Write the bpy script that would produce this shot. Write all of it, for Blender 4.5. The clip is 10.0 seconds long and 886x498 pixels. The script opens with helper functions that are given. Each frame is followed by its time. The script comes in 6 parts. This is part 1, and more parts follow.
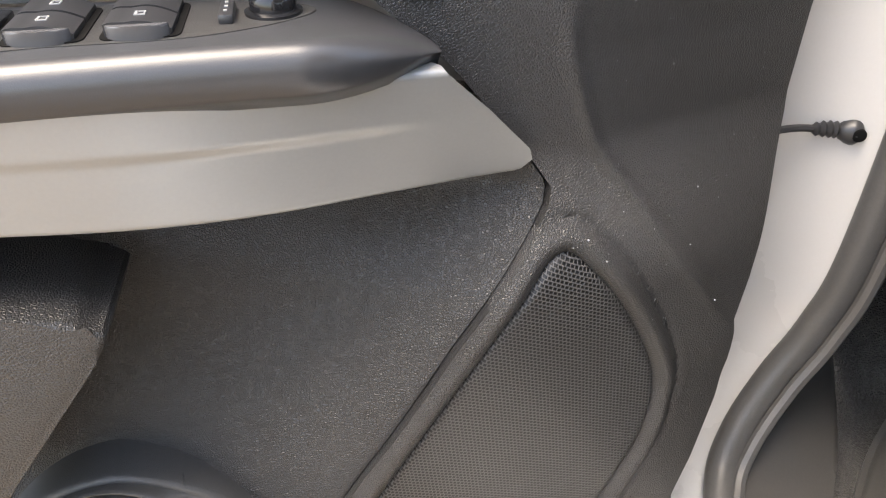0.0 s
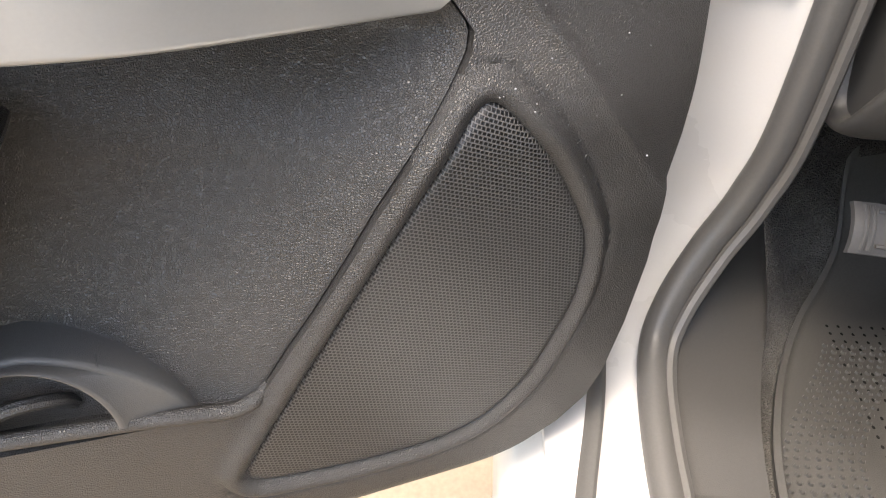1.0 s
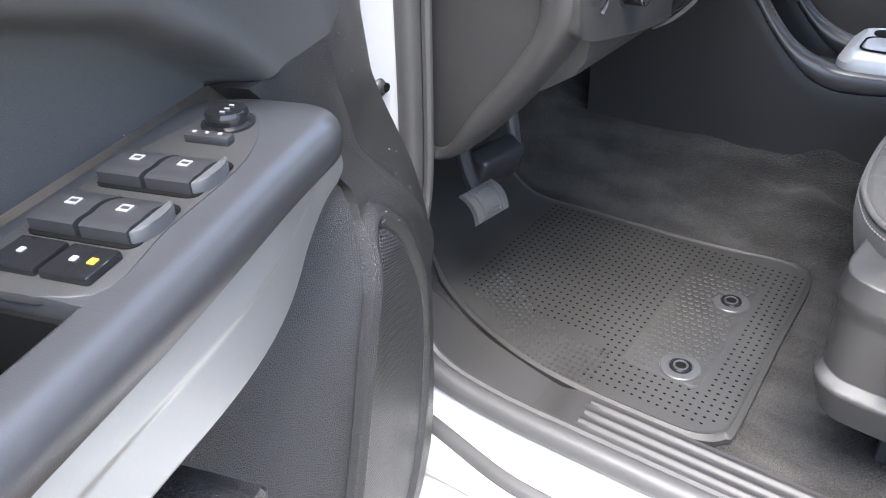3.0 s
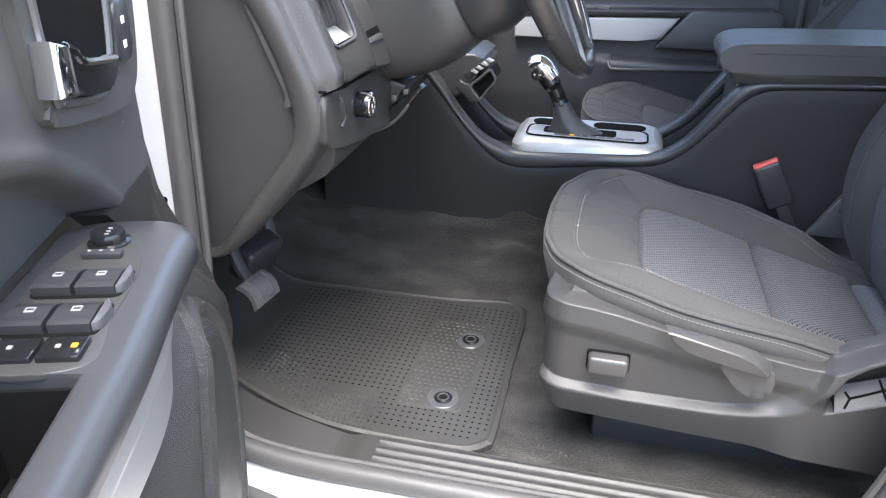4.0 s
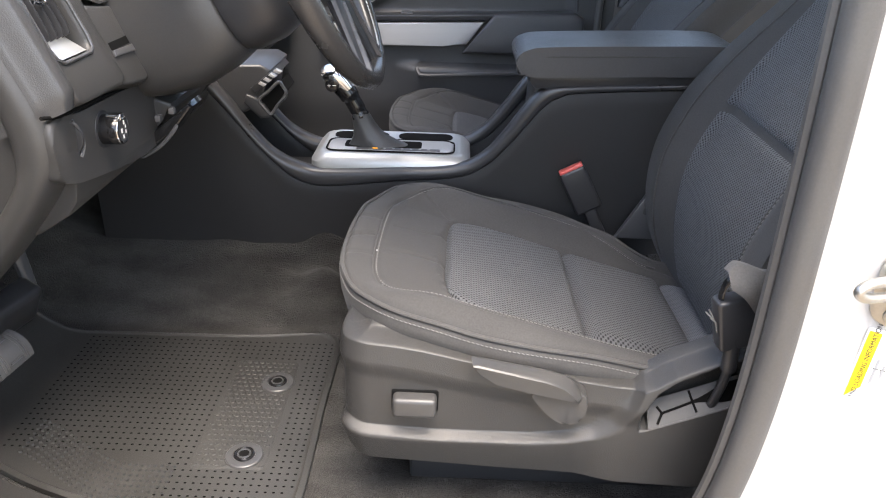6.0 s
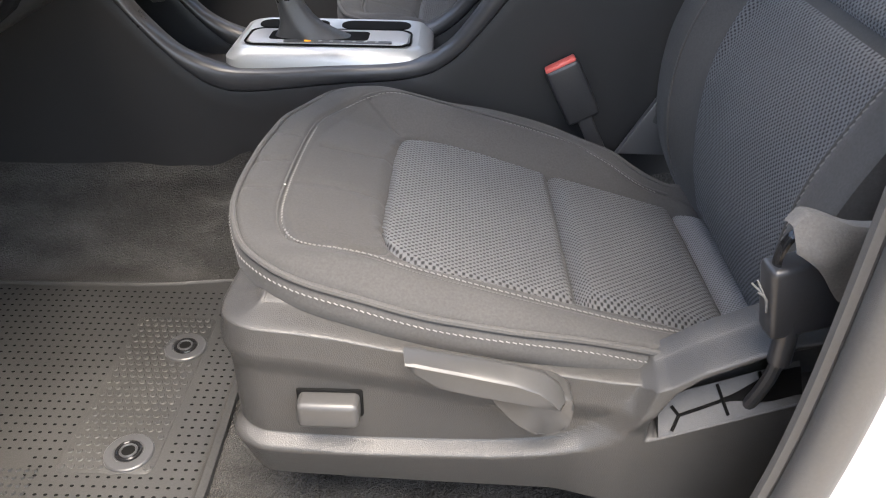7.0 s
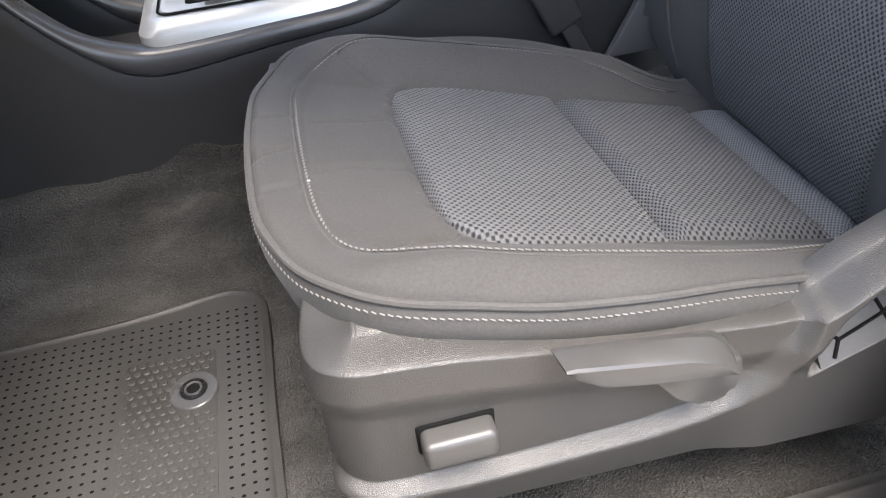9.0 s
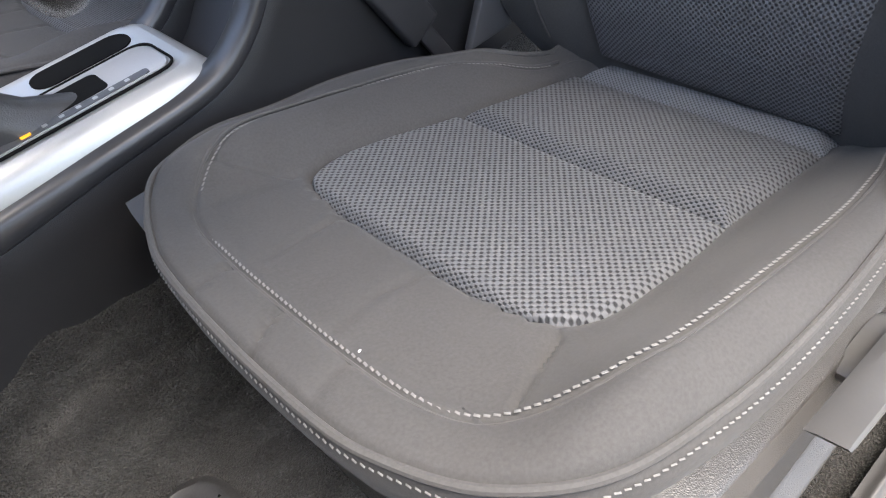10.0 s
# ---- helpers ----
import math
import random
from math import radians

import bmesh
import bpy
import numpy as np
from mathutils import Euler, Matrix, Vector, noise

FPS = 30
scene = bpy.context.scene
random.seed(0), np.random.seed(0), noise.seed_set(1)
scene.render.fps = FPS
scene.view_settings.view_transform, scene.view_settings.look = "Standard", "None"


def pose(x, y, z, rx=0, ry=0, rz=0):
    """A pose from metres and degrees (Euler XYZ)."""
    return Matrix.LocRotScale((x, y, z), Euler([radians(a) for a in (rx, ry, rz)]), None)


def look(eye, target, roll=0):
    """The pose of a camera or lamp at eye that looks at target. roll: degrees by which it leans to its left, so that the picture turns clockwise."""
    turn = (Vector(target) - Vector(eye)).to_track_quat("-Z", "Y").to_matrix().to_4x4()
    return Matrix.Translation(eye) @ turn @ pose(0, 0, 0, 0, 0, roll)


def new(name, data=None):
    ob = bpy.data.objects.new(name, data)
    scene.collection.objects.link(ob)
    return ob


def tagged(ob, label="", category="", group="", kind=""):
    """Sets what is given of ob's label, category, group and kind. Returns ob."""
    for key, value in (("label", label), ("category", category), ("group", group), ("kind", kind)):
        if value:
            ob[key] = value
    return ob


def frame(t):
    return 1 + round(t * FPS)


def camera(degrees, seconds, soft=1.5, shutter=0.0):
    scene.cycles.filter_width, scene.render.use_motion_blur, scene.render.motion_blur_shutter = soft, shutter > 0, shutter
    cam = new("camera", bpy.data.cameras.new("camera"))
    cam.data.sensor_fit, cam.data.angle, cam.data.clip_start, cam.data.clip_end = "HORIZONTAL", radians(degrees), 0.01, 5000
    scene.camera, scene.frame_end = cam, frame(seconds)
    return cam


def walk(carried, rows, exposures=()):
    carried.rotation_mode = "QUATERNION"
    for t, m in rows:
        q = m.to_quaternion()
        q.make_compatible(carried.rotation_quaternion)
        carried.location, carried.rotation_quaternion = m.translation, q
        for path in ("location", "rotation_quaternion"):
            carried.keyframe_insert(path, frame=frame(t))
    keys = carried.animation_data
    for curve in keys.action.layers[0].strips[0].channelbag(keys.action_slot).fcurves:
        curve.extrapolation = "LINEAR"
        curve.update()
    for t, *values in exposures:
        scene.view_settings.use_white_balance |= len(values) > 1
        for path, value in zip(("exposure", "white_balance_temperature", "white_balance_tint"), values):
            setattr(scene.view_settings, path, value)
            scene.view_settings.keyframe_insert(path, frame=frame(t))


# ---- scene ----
cam = camera(60.9, 10.0, soft=1.1)
PATH = [
    (0, (0.258, -0.309, 1.187), (-1.388, -0.539, 0.075), -0.4),
    (0.5, (0.261, -0.295, 1.14), (-1.324, -0.419, -0.073), 0.8),
    (1, (0.258, -0.294, 1.137), (-1.274, -0.367, -0.148), 1.0),
    (1.5, (0.236, -0.307, 1.126), (-1.249, -0.222, -0.21), -0.3),
    (2, (0.209, -0.416, 1.107), (-1.239, 0.062, -0.188), -4.4),
    (2.2, (0.202, -0.474, 1.118), (-1.178, 0.198, -0.165), -4.8),
    (3.3, (0.218, -0.775, 1.276), (-0.631, 0.739, 0.282), -1.7),
    (3.5, (0.232, -0.814, 1.291), (-0.495, 0.788, 0.339), -1.3),
    (4, (0.23, -0.889, 1.318), (-0.189, 0.852, 0.427), 0.5),
    (4.5, (0.222, -0.922, 1.33), (0.032, 0.888, 0.501), 2.1),
    (5, (0.219, -0.923, 1.339), (0.158, 0.908, 0.537), 3.0),
    (5.5, (0.225, -0.907, 1.33), (0.214, 0.927, 0.533), 3.0),
    (5.7, (0.248, -0.862, 1.321), (0.234, 0.965, 0.507), 2.5),
    (6.8, (0.352, -0.506, 1.218), (0.33, 1.188, 0.155), 0.9),
    (7, (0.354, -0.474, 1.199), (0.338, 1.196, 0.1), 1.0),
    (7.5, (0.361, -0.432, 1.176), (0.369, 1.2, 0.02), 1.3),
    (8, (0.36, -0.43, 1.18), (0.385, 1.185, 0.0), 1.0),
    (8.5, (0.328, -0.409, 1.171), (0.406, 1.18, -0.04), -1.1),
    (9, (0.199, -0.327, 1.167), (0.457, 1.198, -0.1), -6.4),
    (9.5, (0.087, -0.21, 1.18), (0.625, 1.166, -0.168), -10.7),
    (10, (0.075, -0.07, 1.173), (0.874, 1.124, -0.218), -13.9),
]
walk(cam, [(t, look(eye, target, roll)) for t, eye, target, roll in PATH],
     [(0, 2.75, 7500, 10), (1, 3.0, 7600, 10), (2, 3.05, 6700, 10), (3.4, 3.03, 6250, 8), (4.5, 2.83, 6600, 9), (5.5, 2.65, 7000, 10), (7, 2.9, 7200, 9), (8.5, 2.95, 7000, 9), (10, 3.02, 6900, 9)])

# ---- light ----
world = bpy.data.worlds.new("sky")
scene.world = world
world.use_nodes = True
wn = world.node_tree.nodes
sky = wn.new("ShaderNodeTexSky")
sky.sky_type, sky.sun_disc = "NISHITA", False
sky.sun_elevation, sky.sun_rotation = radians(71), radians(158)
sky.dust_density = 3.0
world.node_tree.links.new(sky.outputs[0], wn["Background"].inputs[0])
wn["Background"].inputs[1].default_value = 0.15
sun = new("sun", bpy.data.lights.new("sun", "SUN"))
sun.data.energy, sun.data.angle, sun.data.color = 1.05, radians(45), (1, 0.96, 0.92)
sun.matrix_world = look((0.12 * 6, -0.30 * 6, 0.946 * 6), (0, 0, 0))


# ---- materials ----
def material(name, color, rough=0.5, metal=0.0, spec=0.5, vary=0.12, scale=30.0, coat=0.0):
    """A principled material whose colour and gloss vary at two scales. Returns it with its nodes."""
    m = bpy.data.materials.new(name)
    m.use_nodes = True
    nt = m.node_tree
    b = nt.nodes["Principled BSDF"]
    b.inputs["Metallic"].default_value = metal
    b.inputs["Specular IOR Level"].default_value = spec
    b.inputs["Coat Weight"].default_value = coat
    b.inputs["Coat Roughness"].default_value = 0.08
    co = nt.nodes.new("ShaderNodeTexCoord")
    big = nt.nodes.new("ShaderNodeTexNoise")
    big.inputs["Scale"].default_value, big.inputs["Detail"].default_value = scale * 0.25, 5
    fine = nt.nodes.new("ShaderNodeTexNoise")
    fine.inputs["Scale"].default_value, fine.inputs["Detail"].default_value = scale * 14, 3
    for q in (big, fine):
        nt.links.new(co.outputs["Object"], q.inputs["Vector"])
    mix = nt.nodes.new("ShaderNodeMath")
    mix.operation = "ADD"
    nt.links.new(big.outputs["Fac"], mix.inputs[0])
    nt.links.new(fine.outputs["Fac"], mix.inputs[1])
    ramp = nt.nodes.new("ShaderNodeMapRange")
    ramp.inputs["From Min"].default_value, ramp.inputs["From Max"].default_value = 0.6, 1.4
    ramp.inputs["To Min"].default_value, ramp.inputs["To Max"].default_value = 1 - vary, 1 + vary
    nt.links.new(mix.outputs[0], ramp.inputs["Value"])
    col = nt.nodes.new("ShaderNodeMix")
    col.data_type, col.blend_type = "RGBA", "MULTIPLY"
    col.inputs["Factor"].default_value = 1
    col.inputs["A"].default_value = (*color, 1)
    nt.links.new(ramp.outputs[0], col.inputs["B"])
    nt.links.new(col.outputs["Result"], b.inputs["Base Color"])
    rr = nt.nodes.new("ShaderNodeMapRange")
    rr.inputs["From Min"].default_value, rr.inputs["From Max"].default_value = 0.3, 0.7
    rr.inputs["To Min"].default_value, rr.inputs["To Max"].default_value = max(rough - 0.06, 0.02), rough + 0.06
    nt.links.new(big.outputs["Fac"], rr.inputs["Value"])
    nt.links.new(rr.outputs[0], b.inputs["Roughness"])
    return m, nt, b, co, col


def bump(nt, b, height, strength, distance):
    n = nt.nodes.new("ShaderNodeBump")
    n.inputs["Strength"].default_value, n.inputs["Distance"].default_value = strength, distance
    nt.links.new(height, n.inputs["Height"])
    nt.links.new(n.outputs[0], b.inputs["Normal"])


def grained(name, color, rough=0.5, grain=700.0, depth=0.0004, strength=0.6, **k):
    """Moulded plastic with a leather grain."""
    m, nt, b, co, col = material(name, color, rough, **k)
    v = nt.nodes.new("ShaderNodeTexVoronoi")
    v.feature = "DISTANCE_TO_EDGE"
    v.inputs["Scale"].default_value = grain
    w = nt.nodes.new("ShaderNodeTexNoise")
    w.inputs["Scale"].default_value = grain * 0.5
    add = nt.nodes.new("ShaderNodeMix")
    add.data_type = "VECTOR"
    add.inputs["Factor"].default_value = 0.0012
    nt.links.new(co.outputs["Object"], add.inputs["A"])
    nt.links.new(w.outputs["Color"], add.inputs["B"])
    nt.links.new(co.outputs["Object"], w.inputs["Vector"])
    nt.links.new(add.outputs["Result"], v.inputs["Vector"])
    cap = nt.nodes.new("ShaderNodeMapRange")
    cap.inputs["From Max"].default_value = 0.25
    nt.links.new(v.outputs["Distance"], cap.inputs["Value"])
    bump(nt, b, cap.outputs[0], strength, depth)
    return m


def woven(name, dark, light, across=0.0058, along=0.0086, depth=0.0016):
    """Knitted seat cloth: soft raised knots, staggered row by row, over a dark ground. Runs on the mesh's own coordinates in metres."""
    m, nt, b, co, col = material(name, dark, 0.85, vary=0.1, spec=0.25)

    def math_node(op, *vals):
        n = nt.nodes.new("ShaderNodeMath")
        n.operation = op
        for i, q in enumerate(vals):
            if isinstance(q, (int, float)):
                n.inputs[i].default_value = q
            else:
                nt.links.new(q, n.inputs[i])
        return n.outputs[0]
    uv = nt.nodes.new("ShaderNodeUVMap")
    jit = nt.nodes.new("ShaderNodeTexNoise")
    jit.inputs["Scale"].default_value, jit.inputs["Detail"].default_value = 220, 2
    nt.links.new(uv.outputs[0], jit.inputs["Vector"])
    sep = nt.nodes.new("ShaderNodeSeparateXYZ")
    nt.links.new(uv.outputs[0], sep.inputs[0])
    wob = math_node("MULTIPLY", jit.outputs["Fac"], 1.6)
    a = math_node("COSINE", math_node("ADD", math_node("MULTIPLY", sep.outputs[0], 2 * math.pi / across), wob))
    c = math_node("COSINE", math_node("ADD", math_node("MULTIPLY", sep.outputs[1], 2 * math.pi / along), wob))
    h = math_node("MULTIPLY", a, c)
    sm = nt.nodes.new("ShaderNodeMapRange")
    sm.interpolation_type = "SMOOTHSTEP"
    sm.inputs["From Min"].default_value, sm.inputs["From Max"].default_value = -0.75, 0.25
    nt.links.new(h, sm.inputs["Value"])
    fray = nt.nodes.new("ShaderNodeTexNoise")
    fray.inputs["Scale"].default_value, fray.inputs["Detail"].default_value = 900, 3
    nt.links.new(uv.outputs[0], fray.inputs["Vector"])
    tone = math_node("MULTIPLY", sm.outputs[0], math_node("ADD", math_node("MULTIPLY", fray.outputs["Fac"], 0.7), 0.65))
    mix = nt.nodes.new("ShaderNodeMix")
    mix.data_type = "RGBA"
    nt.links.new(tone, mix.inputs["Factor"])
    mix.inputs["A"].default_value, mix.inputs["B"].default_value = (*dark, 1), (*light, 1)
    nt.links.new(mix.outputs["Result"], col.inputs["A"])
    bump(nt, b, math_node("ADD", sm.outputs[0], math_node("MULTIPLY", fray.outputs["Fac"], 0.25)), 1.0, depth)
    b.inputs["Sheen Weight"].default_value = 0.06
    return m


def cloth(name, color, scale=1500.0, depth=0.0003, sheen=0.08):
    m, nt, b, co, col = material(name, color, 0.9, vary=0.2, spec=0.2)
    t = nt.nodes.new("ShaderNodeTexNoise")
    t.inputs["Scale"].default_value, t.inputs["Detail"].default_value = scale, 4
    nt.links.new(co.outputs["Object"], t.inputs["Vector"])
    bump(nt, b, t.outputs["Fac"], 0.6, depth)
    b.inputs["Sheen Weight"].default_value = sheen
    return m


def pile(name, color, scale=420.0, depth=0.004):
    """Loop-pile carpet."""
    m, nt, b, co, col = material(name, color, 0.95, vary=0.6, scale=34, spec=0.1)
    v = nt.nodes.new("ShaderNodeTexVoronoi")
    v.inputs["Scale"].default_value = scale
    t = nt.nodes.new("ShaderNodeTexNoise")
    t.inputs["Scale"].default_value, t.inputs["Detail"].default_value = scale * 0.6, 6
    for q in (v, t):
        nt.links.new(co.outputs["Object"], q.inputs["Vector"])
    mix = nt.nodes.new("ShaderNodeMath")
    mix.operation = "MULTIPLY"
    nt.links.new(v.outputs["Distance"], mix.inputs[0])
    nt.links.new(t.outputs["Fac"], mix.inputs[1])
    nap = nt.nodes.new("ShaderNodeMapping")
    nap.inputs["Scale"].default_value, nap.inputs["Rotation"].default_value = (9, 26, 26), (0, 0, radians(-14))
    streak = nt.nodes.new("ShaderNodeTexNoise")
    streak.inputs["Scale"].default_value, streak.inputs["Detail"].default_value = 1.0, 5
    nt.links.new(co.outputs["Object"], nap.inputs["Vector"])
    nt.links.new(nap.outputs[0], streak.inputs["Vector"])
    lay = nt.nodes.new("ShaderNodeMapRange")
    lay.inputs["From Min"].default_value, lay.inputs["From Max"].default_value = 0.36, 0.64
    lay.inputs["To Min"].default_value, lay.inputs["To Max"].default_value = 0.72, 1.18
    nt.links.new(streak.outputs["Fac"], lay.inputs["Value"])
    tone = nt.nodes.new("ShaderNodeMix")
    tone.data_type, tone.blend_type = "RGBA", "MULTIPLY"
    tone.inputs["Factor"].default_value = 1
    tone.inputs["A"].default_value = (*color, 1)
    nt.links.new(lay.outputs[0], tone.inputs["B"])
    nt.links.new(tone.outputs["Result"], col.inputs["A"])
    bump(nt, b, mix.outputs[0], 1.0, depth * 1.6)
    b.inputs["Sheen Weight"].default_value = 0.05
    return m


M_PANEL = grained("grained_dark_plastic", (0.032, 0.031, 0.030), 0.33, 520, 0.00042, 0.9)
M_PLASTIC = grained("matt_dark_plastic", (0.042, 0.041, 0.040), 0.42, 700, 0.00008, 0.8)
M_SHIELD = grained("seat_shield_plastic", (0.042, 0.041, 0.040), 0.34, 620, 0.00016, 0.8)
M_LEVER = material("satin_lever_plastic", (0.055, 0.054, 0.053), 0.33, vary=0.06)[0]
M_DUSTY = grained("dusty_dark_plastic", (0.068, 0.067, 0.065), 0.48, 700, 0.0001, 0.8)
M_FAR = material("dark_door_plastic", (0.055, 0.055, 0.057), 0.45)[0]
M_GROMMET = material("grommet_plastic", (0.062, 0.062, 0.064), 0.32)[0]
M_SMOOTH = material("smooth_black_plastic", (0.032, 0.032, 0.034), 0.36)[0]
M_SIDE = grained("console_side_plastic", (0.016, 0.016, 0.017), 0.5, 700, 0.0001, 0.8)
M_SPEAR = material("satin_door_silver", (0.30, 0.305, 0.30), 0.36, 0.4, vary=0.03)[0]
M_PEDAL = material("pedal_rubber", (0.07, 0.07, 0.072), 0.45)[0]
M_SATIN = material("dark_satin_rail", (0.035, 0.035, 0.037), 0.3, vary=0.05)[0]
M_ARM = grained("satin_soft_plastic", (0.042, 0.043, 0.046), 0.28, 700, 0.00004, 0.6, vary=0.05, scale=8)
M_GLOSS = material("gloss_black", (0.012, 0.012, 0.013), 0.12)[0]
# near-black painted as the shade in holes and gaps; also the stalk's rubber boot
M_SHADE_BLACK = material("hollow_shade_and_rubber_black", (0.006, 0.006, 0.006), 0.9, spec=0.1)[0]
M_SILVER = material("satin_silver_paint", (0.42, 0.425, 0.42), 0.34, 0.45, vary=0.03)[0]
M_RAIL = material("graphite_trim", (0.085, 0.085, 0.088), 0.28, 0.15, vary=0.05)[0]
M_CHROME = material("chrome", (0.75, 0.76, 0.78), 0.1, 1.0, vary=0.03)[0]
M_STEEL = material("zinc_steel", (0.46, 0.45, 0.42), 0.3, 0.9, vary=0.08)[0]
M_WHITE = material("white_car_paint", (0.52, 0.51, 0.495), 0.3, vary=0.02, coat=0.3)[0]
M_SEAL = grained("weatherstrip_rubber", (0.075, 0.073, 0.071), 0.42, 900, 0.00006, 0.8)
M_RUBBER = grained("rubber_mat", (0.043, 0.042, 0.040), 0.46, 500, 0.00012, 0.8, vary=0.25)
M_CARPET = pile("grey_carpet", (0.052, 0.050, 0.047), 430.0, 0.004)
M_CLOTH = cloth("charcoal_seat_cloth", (0.060, 0.0585, 0.057))
M_WOVEN = woven("knitted_grey_cloth", (0.027, 0.0275, 0.029), (0.125, 0.128, 0.133), 0.0070, 0.0074, 0.0012)
# finer, lighter knit: the sheen of a curved edge is put into its colour
M_SHEEN_BAND = woven("knitted_cloth_painted_sheen", (0.06, 0.062, 0.065), (0.17, 0.174, 0.18), 0.005, 0.007, 0.0008)
M_THREAD = cloth("grey_thread", (0.165, 0.162, 0.156), 900)
M_PIPING = cloth("dark_piping", (0.07, 0.068, 0.066), 900)
M_LEATHER = grained("black_leather", (0.055, 0.055, 0.056), 0.38, 420, 0.00013, 0.8)
M_GRIP = grained("worn_wheel_leather", (0.045, 0.042, 0.04), 0.24, 420, 0.00005, 0.6)
M_RED = material("red_button", (0.70, 0.13, 0.11), 0.35, vary=0.04)[0]
M_WEB = cloth("belt_webbing", (0.115, 0.11, 0.105), 700, 0.0008)
M_PRINT = material("white_print", (0.75, 0.75, 0.73), 0.5, vary=0.03)[0]
M_INK = material("black_ink", (0.03, 0.03, 0.03), 0.6)[0]
M_YELLOW = material("yellow_print", (0.85, 0.62, 0.02), 0.5, vary=0.05)[0]
M_LABEL = material("label_paper", (0.78, 0.77, 0.74), 0.5, vary=0.04)[0]
M_GREYLABEL = material("grey_label", (0.30, 0.31, 0.32), 0.45, vary=0.05)[0]
M_AMBER = material("amber_lamp", (0.9, 0.35, 0.03), 0.4)[0]
M_CONCRETE = material("tan_concrete", (0.22, 0.17, 0.115), 0.9, vary=0.2, scale=6)[0]
M_HEAD = cloth("grey_headliner", (0.60, 0.59, 0.57), 500)
M_PTRIM = material("satin_silver_paint_dull", (0.44, 0.435, 0.43), 0.4, 0.3, vary=0.04)[0]
amb = M_AMBER.node_tree.nodes["Principled BSDF"]
amb.inputs["Emission Color"].default_value, amb.inputs["Emission Strength"].default_value = (1, 0.42, 0.02, 1), 0.14
def perforated(name):
    m, nt, b, co, col = material(name, (0.06, 0.06, 0.06), 0.38)
    uv = nt.nodes.new("ShaderNodeUVMap")
    br = nt.nodes.new("ShaderNodeTexBrick")
    br.offset = 0.5
    br.inputs["Scale"].default_value = 300
    br.inputs["Mortar Size"].default_value, br.inputs["Mortar Smooth"].default_value = 0.2, 0.6
    br.inputs["Brick Width"].default_value, br.inputs["Row Height"].default_value = 1.0, 0.9
    for k, c in (("Color1", 0.003), ("Color2", 0.004), ("Mortar", 0.075)):
        br.inputs[k].default_value = (c, c, c, 1)
    nt.links.new(uv.outputs[0], br.inputs["Vector"])
    nt.links.new(br.outputs["Color"], col.inputs["A"])
    bump(nt, b, br.outputs["Fac"], 1.0, 0.0012)
    return m


M_MESH = perforated("perforated_grille")
M_GLASS = bpy.data.materials.new("window_glass")
M_GLASS.use_nodes = True
gb = M_GLASS.node_tree.nodes["Principled BSDF"]
gb.inputs["Transmission Weight"].default_value, gb.inputs["Roughness"].default_value, gb.inputs["IOR"].default_value = 1, 0, 1.1


# ---- mesh helpers ----
def curve_through(pts, n=8, closed=False):
    """Catmull-Rom points through a few control points."""
    P = [np.array(p, float) for p in pts]
    out, k = [], len(P)
    for i in range(k if closed else k - 1):
        a, b, c, e = (P[(i - 1) % k], P[i], P[(i + 1) % k], P[(i + 2) % k])
        if not closed:
            a = P[i - 1] if i else 2 * b - c
            e = P[i + 2] if i + 2 < k else 2 * c - b
        for j in range(n):
            t = j / n
            out.append(0.5 * (2 * b + (c - a) * t + (2 * a - 5 * b + 4 * c - e) * t * t + (3 * b - a - 3 * c + e) * t ** 3))
    if not closed:
        out.append(P[-1])
    return out


def smooth(a, b, x):
    t = min(max((x - a) / (b - a), 0.0), 1.0)
    return t * t * (3 - 2 * t)


def lerp_table(table, x):
    return float(np.interp(x, [a for a, _ in table], [b for _, b in table]))


def mesh_of(name, bm, mat, sharp=35):
    me = bpy.data.meshes.new(name)
    bmesh.ops.recalc_face_normals(bm, faces=bm.faces)
    bm.to_mesh(me)
    bm.free()
    me.materials.append(mat)
    me.shade_smooth()
    me.set_sharp_from_angle(angle=radians(sharp))
    return me


def part(name, bm, mat, parent=None, label="", sharp=35):
    """One mesh object under a thing or a part."""
    ob = new(name, mesh_of(name, bm, mat, sharp))
    if parent:
        ob.parent = parent
    if label:
        tagged(ob, label)
    return ob


def thing(name, at, label, category, group="", kind=""):
    ob = new(name)
    ob.empty_display_size = 0.05
    ob.location = at
    tagged(ob, label, category, group, kind)
    return ob


def under(ob, parent):
    """Parents ob and keeps it where it is."""
    bpy.context.view_layer.update()
    ob.parent = parent
    ob.matrix_parent_inverse = parent.matrix_world.inverted()
    return ob


def put(name, bm, mat, parent, label="", sharp=35):
    """A part whose mesh is in world coordinates."""
    ob = new(name, mesh_of(name, bm, mat, sharp))
    if label:
        tagged(ob, label)
    return under(ob, parent)


def lone(name, bm, mat, label, category, group="", kind="", sharp=35):
    ob = new(name, mesh_of(name, bm, mat, sharp))
    return tagged(ob, label, category, group, kind)


def box(x0, x1, y0, y1, z0, z1, r=0.004, seg=2, m=None):
    bm = bmesh.new()
    bmesh.ops.create_cube(bm, size=1, matrix=Matrix.Translation(((x0 + x1) / 2, (y0 + y1) / 2, (z0 + z1) / 2)) @ Matrix.Diagonal((x1 - x0, y1 - y0, z1 - z0, 1)))
    if r > 0:
        bmesh.ops.bevel(bm, geom=bm.edges[:], offset=r, segments=seg, profile=0.5, affect="EDGES", clamp_overlap=True)
    if m is not None:
        bm.transform(m)
    return bm


